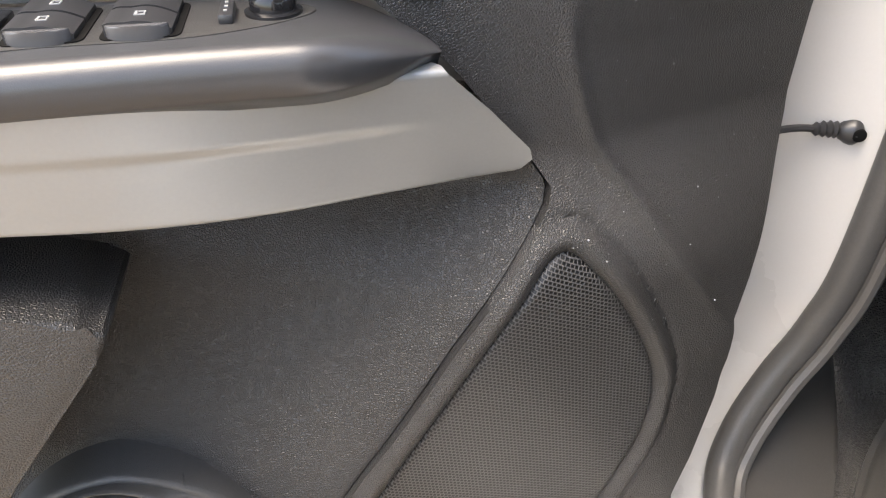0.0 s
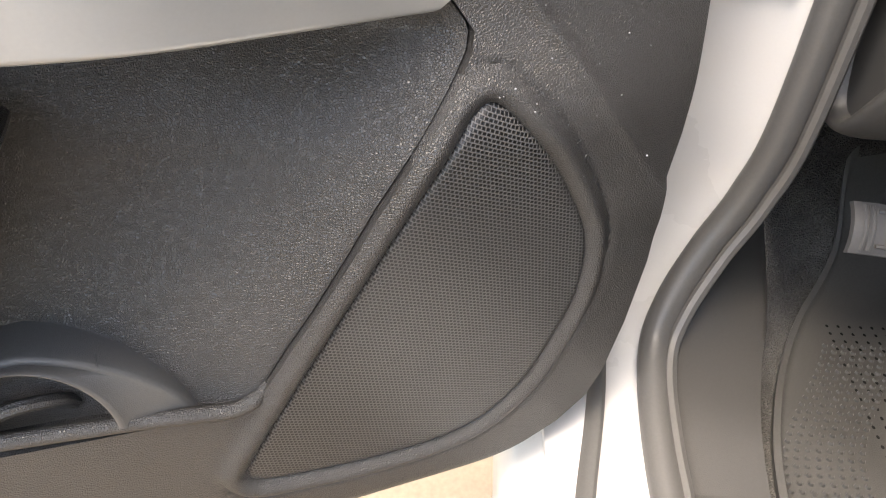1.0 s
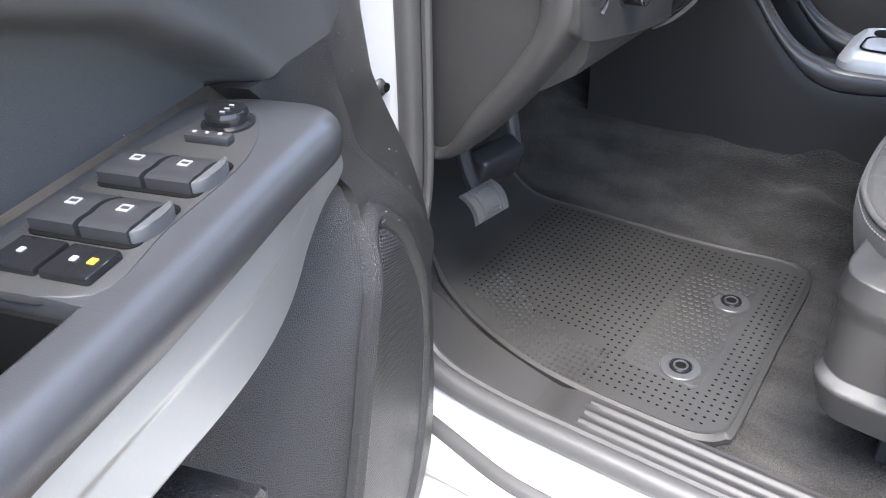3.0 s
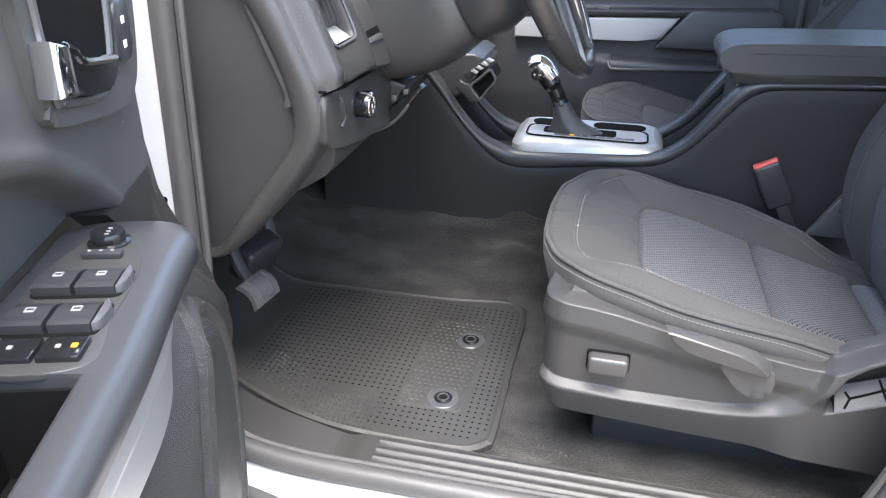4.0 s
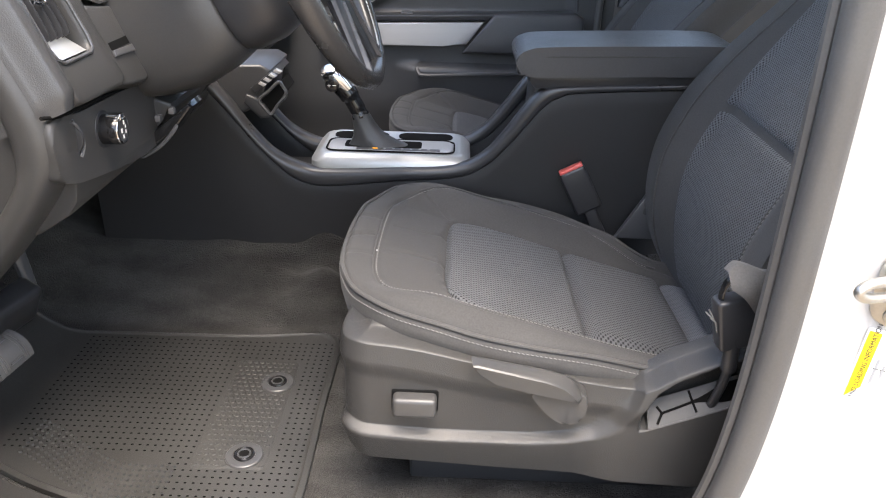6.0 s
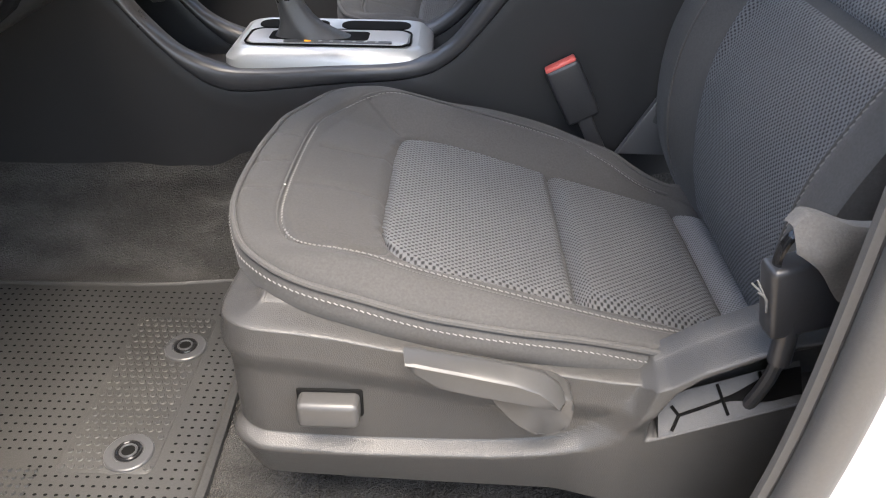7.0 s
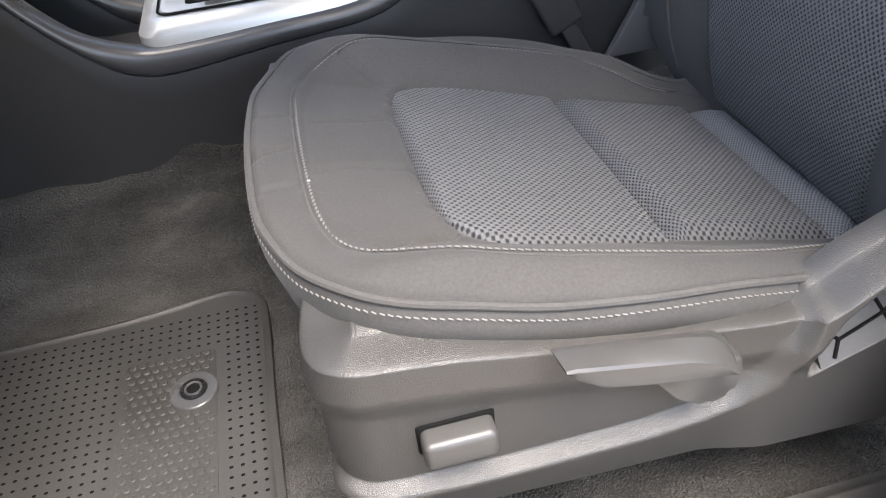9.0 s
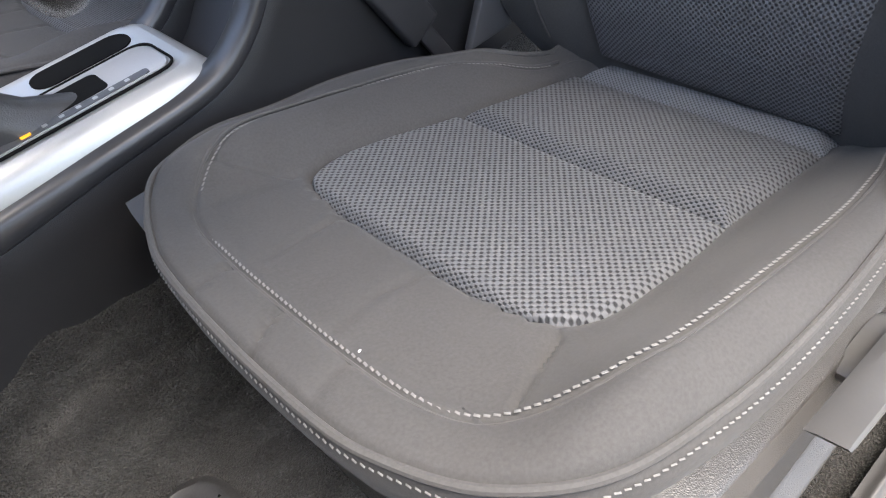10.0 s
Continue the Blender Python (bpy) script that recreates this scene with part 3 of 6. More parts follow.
    def back_piece(z0, z1, nm, mat, lab):
        def fn(z, t):
            w = 0.146 + 0.022 * smooth(0.70, 0.95, z)
            v = t * w
            e = min(z - z0, z1 - z, (1 - abs(t)) * w)
            return (back_x(z, v) + 0.004 - 0.009 * math.sin(min(max(e, 0) / 0.012, 1) * math.pi / 2), yc + v, z)
        return put(nm, sheet(fn, lin(z0, z1, 40), [math.copysign(1 - (1 - abs(q)) ** 1.5, q) for q in lin(-1, 1, 41)], (0.012, 0, 0), lambda z, t: (t * 0.18, z * 1.17)), mat, ob, lab, sharp=70)
    back_piece(0.675, 0.985, "back_insert", M_WOVEN, "knitted grey insert with a checked weave")
    back_piece(0.988, 1.30, "back_insert", M_WOVEN, "knitted grey insert with a checked weave")
    for q in (-1, 1):
        zs = lin(0.70, 1.36, 60)
        put("piping", tube([(back_x(z, q * 0.200) - 0.001, yc + q * 0.200, z) for z in zs], 0.0015, 6), M_PIPING, ob)
    if shield_side < 0:
        put("stitching", stitches([(back_x(z, -0.206) - 0.0006, yc - 0.206, z) for z in lin(0.74, 1.3, 60)], 0.0050, 0.0024, 0.0018, 0.0006, (-1, -0.3, 0.4)), M_THREAD, ob, "light grey zigzag stitching")
    put("seat_frame", box(0.26, 0.68, yc - 0.19, yc + 0.21, 0.57, 0.645, 0.02), M_SMOOTH, ob)
    for q in (-1, 1):
        put("seat_rail", box(0.24, 0.70, yc + q * 0.17 - 0.025, yc + q * 0.19 + 0.025, 0.508 - lift, 0.565, 0.005), M_SMOOTH, ob)
    ob.location.z += lift
    return ob


driver = seat("bucket_seat", 0.291, "charcoal cloth bucket seat with a knitted grey insert and light stitching", -1)
passenger = seat("bucket_seat", 1.06, "charcoal cloth passenger seat beyond the console", 1, -0.015)

# outer shield of the driver's seat
S_TOP = ((0.15, 0.802), (0.18, 0.804), (0.22, 0.801), (0.26, 0.795), (0.34, 0.777), (0.42, 0.762), (0.50, 0.752), (0.525, 0.751), (0.545, 0.760), (0.57, 0.778), (0.625, 0.806), (0.70, 0.826), (0.76, 0.832))
S_BOT = ((0.15, 0.640), (0.165, 0.628), (0.19, 0.620), (0.35, 0.611), (0.62, 0.600), (0.76, 0.600))
S_RIDGE = ((0.15, 0.676), (0.18, 0.670), (0.28, 0.665), (0.40, 0.665), (0.45, 0.670), (0.48, 0.680), (0.505, 0.697), (0.52, 0.720), (0.53, 0.745), (0.536, 0.77), (0.545, 0.80), (0.56, 0.90), (0.76, 0.95))
S_LIP = ((0.52, 0.674), (0.537, 0.688), (0.595, 0.712), (0.655, 0.738), (0.76, 0.762))
S_RIM = ((0.52, 0.690), (0.538, 0.722), (0.55, 0.744), (0.57, 0.762), (0.625, 0.791), (0.70, 0.812), (0.76, 0.82))
CORNER = curve_through([(0.170, 0.125, 0), (0.160, 0.085, 0), (0.157, 0.054, 0), (0.164, 0.029, 0), (0.183, 0.015, 0), (0.21, 0.012, 0)], 7)


def shield(u, t):
    """u below 0 runs round the front corner, above it is x along the straight side."""
    if u < 0:
        k = min(int((u + 1) * (len(CORNER) - 1)), len(CORNER) - 2)
        a, b = Vector(CORNER[k]), Vector(CORNER[k + 1])
        p = a.lerp(b, (u + 1) * (len(CORNER) - 1) - k)
        d = (b - a).normalized()
    else:
        p, d = Vector((u, 0.012, 0)), Vector((1, 0, 0))
    x = p.x
    z0, z1, zr = lerp_table(S_BOT, x), lerp_table(S_TOP, x), lerp_table(S_RIDGE, x)
    z1 += 0.012 * smooth(0.06, 0.125, p.y)
    z = z0 + (z1 - z0) * t
    soft = 0.012 * smooth(0.45, 0.52, x)
    ledge = min(max((zr + 0.004 + soft - z) / (0.009 + 2 * soft), 0.0), 1.0)
    o = 0.013 * (ledge * 0.8 + 0.2 * smooth(0, 1, ledge)) * (1 - 0.9 * smooth(0.013, 0.06, p.y))
    o -= 0.012 * min(max((zr - 0.008 - z) / (zr - 0.008 - z0), 0.0), 1.0) * (1 - smooth(0.45, 0.52, x))
    o -= 0.032 * smooth(z1 - 0.009, z1, z)
    o += 0.0055 * smooth(z1 - 0.060, z1 - 0.033, z) * min(max((z1 - z) / 0.033, 0.0), 1.0) * smooth(0.10, 0.04, p.y)
    o -= 0.004 * math.exp(-(((x - 0.43) / 0.06) ** 2 + ((z - 0.725) / 0.04) ** 2))
    o -= 0.012 * smooth(0.70, 0.62, z) * smooth(0.165, 0.15, x)
    if x > 0.525:
        lip, rim = lerp_table(S_LIP, x), lerp_table(S_RIM, x)
        o -= 0.034 * smooth(lip - 0.003, lip + 0.006, z) * smooth(rim + 0.003, rim - 0.003, z) * smooth(0.532, 0.544, x)
    q = p + Vector((d.y, -d.x, 0)) * o
    return (q.x, q.y, z)


put("side_shield", sheet(shield, lin(-1, -0.001, 36) + lin(0.212, 0.515, 46) + lin(0.5175, 0.60, 40) + lin(0.604, 0.74, 24), lin(0, 0.25, 18) + lin(0.255, 0.84, 110) + lin(0.847, 1, 30), (0, 0.02, 0)), M_SHIELD, driver, "grained dark grey plastic shield", sharp=60)
put("front_cover", sheet(lambda y, t: (0.178 - 0.012 * t - 0.03 * max(0.0, math.sin((y - 0.06) / 0.475 * math.pi)) ** 0.5 * 0.5, y, 0.60 + 0.19 * t), lin(0.115, 0.53, 24), lin(0, 1, 10), (0.03, 0, 0)), M_SHIELD, driver)

# power switch and recline lever
# near-black block painted as the shaded gap round the switch
put("switch_gap", box(0.2212, 0.2808, 0.0095, 0.016, 0.6965, 0.7295, 0.003), M_SHADE_BLACK, driver)
put("power_switch", box(0.2235, 0.2785, -0.009, 0.014, 0.6990, 0.7270, 0.0060, 4), M_LEVER, driver, "grey power seat switch")
pivot = curve_through([(0.392, 0.752), (0.408, 0.724), (0.424, 0.709), (0.440, 0.702), (0.456, 0.708), (0.462, 0.722), (0.460, 0.745), (0.43, 0.757)], 5, True)
put("lever_pivot", prism([tuple(p) for p in pivot], -0.012, 0.014, "y", 0.003, 2), M_LEVER, driver)
LEVER = (((0.3185, 0.794), (0.321, 0.7925), (0.3225, 0.790)), ((0.329, 0.7935), (0.328, 0.7925), (0.330, 0.779)), ((0.355, 0.7885), (0.352, 0.787), (0.350, 0.765)), ((0.385, 0.7835), (0.381, 0.7805), (0.376, 0.758)),
         ((0.414, 0.778), (0.410, 0.774), (0.404, 0.752)), ((0.436, 0.771), (0.430, 0.766), (0.430, 0.747)), ((0.450, 0.758), (0.440, 0.758), (0.441, 0.7445)), ((0.4575, 0.743), (0.449, 0.7475), (0.450, 0.743)))
rows = []
for (ux, uz), (rx, rz), (lx, lz) in LEVER:
    rows.append([(ux, -0.001, uz - 0.003), (ux, -0.008, uz), (rx * 0.93 + ux * 0.07, -0.0242, rz + 0.0006), (rx, -0.0262, rz - 0.0012), (lx * 0.2 + rx * 0.8, -0.0262, rz * 0.8 + lz * 0.2), (lx, -0.0235, lz + 0.001), (lx, -0.020, lz - 0.001), (lx, -0.004, lz + 0.002)])
put("recline_lever", loft(rows), M_LEVER, driver, "grey plastic recline lever", sharp=32)


# slit rubber cover in the pocket of the shield
def on(x, t, lift=0.0):
    lip = lerp_table(S_LIP, x)
    return (x, 0.000 + 0.024 * t - 0.6 * lift, lip - 0.001 + 0.026 * t + 0.8 * lift)


slit_cover = put("slit_cover", sheet(lambda x, t: on(x, t), lin(0.545, 0.66, 18), lin(0, 1, 6), (0, 0.008, -0.01)), M_PLASTIC, driver, "grey rubber cover with cut slits")
for run in (((0.562, 0.42), (0.578, 0.46), (0.598, 0.52)), ((0.562, 0.42), (0.556, 0.7)), ((0.562, 0.42), (0.556, 0.08)), ((0.594, 0.95), (0.598, 0.52), (0.602, 0.12)), ((0.628, 0.98), (0.629, 0.6))):
    put("slit", tube([on(x, t, 0.0006) for x, t in run], 0.0016, 6), M_SHADE_BLACK, slit_cover)
# near-black strip laid over the cover, painted as the shade in the opening
put("slit_opening", sheet(lambda x, t: on(x, 0.52 + (t - 0.5) * (0.12 + 0.55 * smooth(0.598, 0.64, x)), 0.0012), lin(0.598, 0.66, 12), lin(0, 1, 3), (0, 0.002, -0.002)), M_SHADE_BLACK, slit_cover)

# ---- centre console ----
console = thing("center_console", (0.3, 0.68, 0.6), "dark grey centre console with graphite side rails", "console")
CTOP = [(-0.19, 1.01), (-0.128, 0.934), (-0.098, 0.889), (-0.054, 0.841), (-0.006, 0.815), (0.045, 0.806), (0.17, 0.812), (0.29, 0.821), (0.342, 0.846), (0.376, 0.884), (0.406, 0.927), (0.431, 0.960), (0.457, 0.977), (0.52, 0.983), (0.80, 0.996)]
CLOW = [(-0.19, 0.98), (-0.124, 0.903), (-0.078, 0.845), (-0.031, 0.799), (0.004, 0.779), (0.052, 0.774), (0.17, 0.787), (0.295, 0.800), (0.351, 0.827), (0.394, 0.872), (0.425, 0.912), (0.450, 0.942), (0.475, 0.959), (0.53, 0.970), (0.80, 0.985)]
top_curve, low_curve = [[tuple(p) for p in curve_through(c, 6)] for c in (CTOP, CLOW)]
CY0, CY1 = 0.588, 0.775
for y0, y1 in ((CY0, CY0 + 0.022), (CY1 - 0.022, CY1)):
    put("side_panel", loft([[(x, y0, 0.56), (x, y0, z - 0.03), (x, y0, z - 0.004), (x, y0 + 0.001, z - 0.0015), (x, y0 + 0.004, z), (x, y1 - 0.004, z), (x, y1, z - 0.004), (x, y1, 0.56)] for x, z in [(-0.40, 1.0)] + low_curve]), M_SIDE, console)
    rows = []
    for a, b in zip(low_curve, top_curve):
        ring = [(y0 - 0.003, 0.0), (y0 - 0.006, 0.10), (y0 - 0.007, 0.45), (y0 - 0.006, 0.72), (y0 - 0.002, 0.90), (y0 + 0.005, 1.0), (y1 - 0.002, 1.0), (y1 + 0.004, 0.85), (y1 + 0.004, 0.1), (y1, 0.0)]
        rows.append([(a[0] + (b[0] - a[0]) * t, y, a[1] + 0.0012 + (b[1] - a[1]) * t) for y, t in ring])
    put("side_rail", loft(rows), M_SATIN, console, "graphite satin rail", 60)
put("tray", prism([(-0.38, 0.58), (-0.38, 0.86), (-0.20, 0.80), (-0.05, 0.772), (0.33, 0.775), (0.36, 0.80), (0.44, 0.90), (0.44, 0.58)], CY0 + 0.02, CY1 - 0.02, "y", 0.004), M_SMOOTH, console)
put("storage_box", box(0.43, 0.80, CY0 + 0.015, CY1 - 0.015, 0.58, 0.985, 0.006), M_PLASTIC, console)
lid = put("armrest_lid", prism([tuple(p) for p in curve_through([(0.393, 1.022), (0.401, 1.004), (0.43, 0.998), (0.60, 1.004), (0.765, 1.010), (0.785, 1.022), (0.786, 1.040), (0.762, 1.060), (0.60, 1.057), (0.45, 1.051), (0.412, 1.045), (0.396, 1.034)], 5, True)], 0.570, 0.730, "y", 0.022, 4), M_LEATHER, console, "padded black leatherette armrest lid")
put("lid_seam", tube(curve_through([(0.78, 0.5725, 1.043), (0.60, 0.5705, 1.039), (0.45, 0.571, 1.034), (0.412, 0.578, 1.033), (0.398, 0.60, 1.032), (0.3945, 0.66, 1.032), (0.397, 0.725, 1.032)], 8), 0.0016, 6), M_PIPING, lid)
put("lid_base", prism([(0.418, 0.988), (0.43, 0.974), (0.80, 0.990), (0.80, 1.006), (0.42, 1.000)], CY0 - 0.003, CY1 + 0.006, "y", 0.004), M_SMOOTH, console)
put("lid_latch", box(0.402, 0.42, 0.66, 0.70, 0.982, 1.0, 0.004), M_SMOOTH, console)

bezel = thing("shift_bezel", (0.17, 0.68, 0.80), "satin silver gear selector surround on the console", "gear selector")
by0, by1 = 0.597, 0.768
put("surround", loft([[(u, v, 0.80) for u, v in round_rect(0.013, 0.322, by0 - 0.004, by1 + 0.004, 0.03)],
                      [(u, v, 0.818) for u, v in round_rect(0.014, 0.321, by0 - 0.003, by1 + 0.003, 0.03)],
                      [(u, v, 0.832) for u, v in round_rect(0.026, 0.309, by0 + 0.006, by1 - 0.006, 0.028)],
                      [(u, v, 0.835) for u, v in round_rect(0.034, 0.301, by0 + 0.014, by1 - 0.014, 0.026)],
                      [(u, v, 0.833) for u, v in round_rect(0.040, 0.295, by0 + 0.018, by1 - 0.018, 0.024)]]), M_SILVER, bezel)
# no hollows here: flat near-black plates painted as the recesses' shade
for x0, x1 in ((0.045, 0.155), (0.175, 0.285)):
    put("cup_recess_shade", prism(round_rect(x0, x1, 0.706, 0.748, 0.019), 0.8325, 0.8345, "z", 0), M_SHADE_BLACK, bezel)
gate = put("gate_plate", prism(round_rect(0.045, 0.285, 0.624, 0.692, 0.016), 0.833, 0.8365, "z", 0.001), M_PTRIM, bezel, "dull silver gate plate")
# groove and slot are near-black pieces laid on, shade put into their colour
put("gate_groove", tube([(u, v, 0.8352) for u, v in round_rect(0.041, 0.289, 0.620, 0.696, 0.018)], 0.0016, 6, True), M_SHADE_BLACK, gate)
put("gate_slot_shade", prism(round_rect(0.075, 0.225, 0.640, 0.682, 0.008), 0.8366, 0.8372, "z", 0), M_SHADE_BLACK, gate)
put("indicator_strip", prism(round_rect(0.10, 0.262, 0.626, 0.637, 0.003), 0.8366, 0.8376, "z", 0), M_RAIL, gate)
put("indicator_lamp", prism(round_rect(0.131, 0.141, 0.6285, 0.6350, 0.002), 0.8377, 0.8384, "z", 0), M_AMBER, gate, "lit amber gear indicator")
for i in range(6):
    put("indicator_mark", prism(round_rect(0.152 + i * 0.017, 0.157 + i * 0.017, 0.629, 0.634, 0.001), 0.8377, 0.8382, "z", 0), M_PTRIM, gate)

shifter = thing("gear_shifter", (0.12, 0.66, 0.836), "black gear lever with a chrome-topped knob", "gear lever")
put("boot", loft([[(cx0 + a * rx0, 0.660 + b * ry0 + 0.0015 * math.sin(5 * q + 40 * h), 0.837 + h) for a, b, q in [(math.cos(q), math.sin(q), q) for q in [2 * math.pi * i / 28 for i in range(28)]]]
                  for cx0, rx0, ry0, h in ((0.140, 0.058, 0.026, 0), (0.134, 0.047, 0.025, 0.007), (0.124, 0.033, 0.022, 0.018), (0.117, 0.025, 0.020, 0.032), (0.110, 0.021, 0.018, 0.048), (0.105, 0.0175, 0.017, 0.062))]), M_LEATHER, shifter)
put("grip", tube(curve_through([(0.107, 0.66, 0.89), (0.098, 0.66, 0.91), (0.084, 0.66, 0.934), (0.070, 0.66, 0.950)], 6), [0.0165, 0.0175, 0.0165, 0.0155, 0.015] + [0.016] * 6 + [0.019] * 6 + [0.019] * 2, 18), M_GLOSS, shifter)
put("knob_cap", tube(curve_through([(0.085, 0.66, 0.945), (0.066, 0.66, 0.965), (0.052, 0.66, 0.970), (0.040, 0.66, 0.964)], 6), [0.018 + 0.004 * math.sin(i / 18 * math.pi) for i in range(19)], 18), M_CHROME, shifter, "chrome cap on the knob")
btn = put("thumb_button", cyl(0.0125, 0.006, 20, m=pose(0.056, 0.6375, 0.956, 90, 0, 0), bevel=0.001), M_GLOSS, shifter, "black plus and minus button")
for bx, vert in ((0.051, True), (0.061, False)):
    put("button_mark", box(bx - 0.003, bx + 0.003, 0.6335, 0.6342, 0.9555, 0.9565, 0), M_PRINT, btn)
    if vert:
        put("button_mark", box(bx - 0.0005, bx + 0.0005, 0.6335, 0.6342, 0.953, 0.959, 0), M_PRINT, btn)

# socket tray under the dash centre
usb = thing("socket_tray", (-0.10, 0.66, 0.90), "small dash tray with sockets and a chrome-edged pocket", "socket tray")
put("tray_body", prism([(-0.20, 0.905), (-0.105, 0.905), (-0.070, 0.925), (-0.052, 0.985), (-0.070, 0.995), (-0.20, 0.99)], 0.612, 0.765, "y", 0.006, 3), M_SMOOTH, usb)
put("pocket_rim", tube(curve_through([(-0.074, 0.606, 0.932), (-0.056, 0.604, 0.949), (-0.037, 0.604, 0.966), (-0.029, 0.605, 0.958), (-0.024, 0.605, 0.944), (-0.040, 0.605, 0.924), (-0.054, 0.605, 0.906), (-0.064, 0.606, 0.914)], 5, True), 0.0035, 8, True), M_RAIL, usb, "satin pocket rim")
# solid near-black block filling the rim, painted as the pocket's inner shade
put("pocket", prism([(-0.072, 0.931), (-0.038, 0.963), (-0.027, 0.945), (-0.055, 0.909)], 0.607, 0.70, "y", 0.003), M_SHADE_BLACK, usb)
put("pocket_shell", prism([(-0.098, 0.942), (-0.074, 0.934), (-0.055, 0.906), (-0.060, 0.898), (-0.075, 0.896), (-0.105, 0.925)], 0.604, 0.74, "y", 0.005, 3), M_SMOOTH, usb)
put("socket_bar", prism([(-0.090, 0.953), (-0.052, 0.983), (-0.044, 0.974), (-0.080, 0.943)], 0.604, 0.74, "y", 0.003), M_SMOOTH, usb)
for i in range(4):
    put("socket_fin", prism([(-0.074 + i * 0.010, 0.963 + i * 0.008), (-0.069 + i * 0.010, 0.967 + i * 0.008), (-0.058 + i * 0.010, 0.962 + i * 0.008), (-0.063 + i * 0.010, 0.958 + i * 0.008)], 0.599, 0.61, "y", 0.001), M_PTRIM, usb)

# ---- dashboard ----
dash = thing("dashboard", (-0.3, 0.68, 1.0), "dark grey moulded dashboard with a soft upper pad", "dashboard")
DP = [(-0.50, 0.80), (-0.34, 0.845), (-0.22, 0.895), (-0.178, 0.922), (-0.165, 0.94), (-0.158, 0.985), (-0.160, 1.04), (-0.172, 1.052), (-0.180, 1.10), (-0.225, 1.21), (-0.262, 1.26), (-0.32, 1.285), (-0.60, 1.30), (-0.82, 1.26), (-0.82, 0.85)]
put("dash_body", prism(DP, 0.075, 1.36, "y", 0.004), M_PLASTIC, dash)
CAP_OUT = [(-0.347, 0.785), (-0.275, 0.842), (-0.209, 0.916), (-0.168, 0.975), (-0.153, 1.016), (-0.160, 1.063), (-0.181, 1.115), (-0.205, 1.172), (-0.245, 1.235), (-0.32, 1.28), (-0.42, 1.29), (-0.44, 1.05), (-0.425, 0.82)]
CAP_IN = [(-0.348, 0.803), (-0.295, 0.868), (-0.240, 0.935), (-0.211, 0.980), (-0.205, 1.020), (-0.212, 1.060), (-0.228, 1.105), (-0.254, 1.158), (-0.290, 1.200), (-0.33, 1.225), (-0.385, 1.23), (-0.41, 1.03), (-0.385, 0.84)]
cap_out, cap_in = curve_through(CAP_OUT, 6, True), curve_through(CAP_IN, 6, True)
rows = []
for t, y in ((-0.06, 0.052), (-0.01, 0.040), (0.0, 0.036), (0.06, 0.030), (0.16, 0.0255), (0.32, 0.0225), (0.5, 0.0215), (0.66, 0.023), (0.80, 0.0275), (0.90, 0.035), (0.97, 0.047), (1.0, 0.062), (1.0, 0.09)):
    rows.append([(p[0] + (q[0] - p[0]) * t, y, p[1] + (q[1] - p[1]) * t) for p, q in zip(cap_in, cap_out)])
put("end_cap", loft(rows, True, False), M_PLASTIC, dash, "dark grey rounded dash end cap", 60)
put("access_cover", prism([tuple(p) for p in cap_in], 0.0385, 0.06, "y", 0), M_PLASTIC, dash, "recessed access cover", 20)

VM = Matrix(((0, -0.379, 0.925, -0.168), (1, 0, 0, 0), (0, 0.925, 0.379, 1.10), (0, 0, 0, 1)))  # across, up the sloping face, out of it


def vput(name, bm, mat, parent, label="", sharp=35):
    bm.transform(VM)
    return put(name, bm, mat, parent, label, sharp)


def ringed(outer, inner, lo, hi, deep, r=0.003):
    """A plate with an opening: equal outlines, from lo to hi, its opening sunk to deep."""
    def mixed(t):
        return [(a + (c - a) * t, b + (d - b) * t) for (a, b), (c, d) in zip(outer, inner)]
    return loft([[(u, v, lo) for u, v in outer], [(u, v, hi - r) for u, v in outer], [(u, v, hi - 0.3 * r) for u, v in mixed(0.03)], [(u, v, hi) for u, v in mixed(0.10)],
                 [(u, v, hi) for u, v in mixed(0.86)], [(u, v, hi - 0.5 * r) for u, v in mixed(0.96)], [(u, v, hi - 2 * r) for u, v in inner], [(u, v, deep) for u, v in inner]], True, False)


# soft pad, convex, between the end cap and the vent
vput("soft_pad", sheet(lambda u, v: (u, v, 0.012 + 0.010 * math.sin(min(max((u - 0.030) / 0.05, 0), 1) * math.pi) - 0.02 * smooth(0.045, 0.030, u) - 0.010 * smooth(-0.028, -0.046, v)),
                       lin(0.030, 0.068, 20), lin(-0.046, 0.19, 30), (0, 0, -0.05)), M_LEATHER, dash, "grained soft dash pad", 60)
vent_o = [(u + (0.010 if v < 0 else 0.0), v + 0.03 * (u - 0.1) * (v < 0) * -1) for u, v in round_rect(0.060, 0.190, -0.048, 0.20, 0.012)]
vent_i = [(u - 0.004 * (v > 0.1), v) for u, v in round_rect(0.072, 0.162, 0.002, 0.19, 0.016)]
vent = vput("air_vent", ringed(vent_o, vent_i, -0.03, 0.016, -0.020, 0.004), M_PLASTIC, dash, "tall side air vent", 50)
# near-black back plate, the shade deep in the vent put into its colour
vput("vent_back", prism(round_rect(0.070, 0.164, 0.0, 0.19, 0.012), -0.024, -0.020, "z", 0), M_SHADE_BLACK, vent)
vput("vent_bead", tube([(u, v, 0.0165) for u, v in [(0.0705, 0.19), (0.0705, 0.05), (0.0705, 0.018), (0.075, 0.006), (0.086, 0.0), (0.15, 0.0), (0.160, 0.005), (0.1635, 0.018), (0.1625, 0.05), (0.159, 0.19)]], 0.0022, 8), M_RAIL, vent)
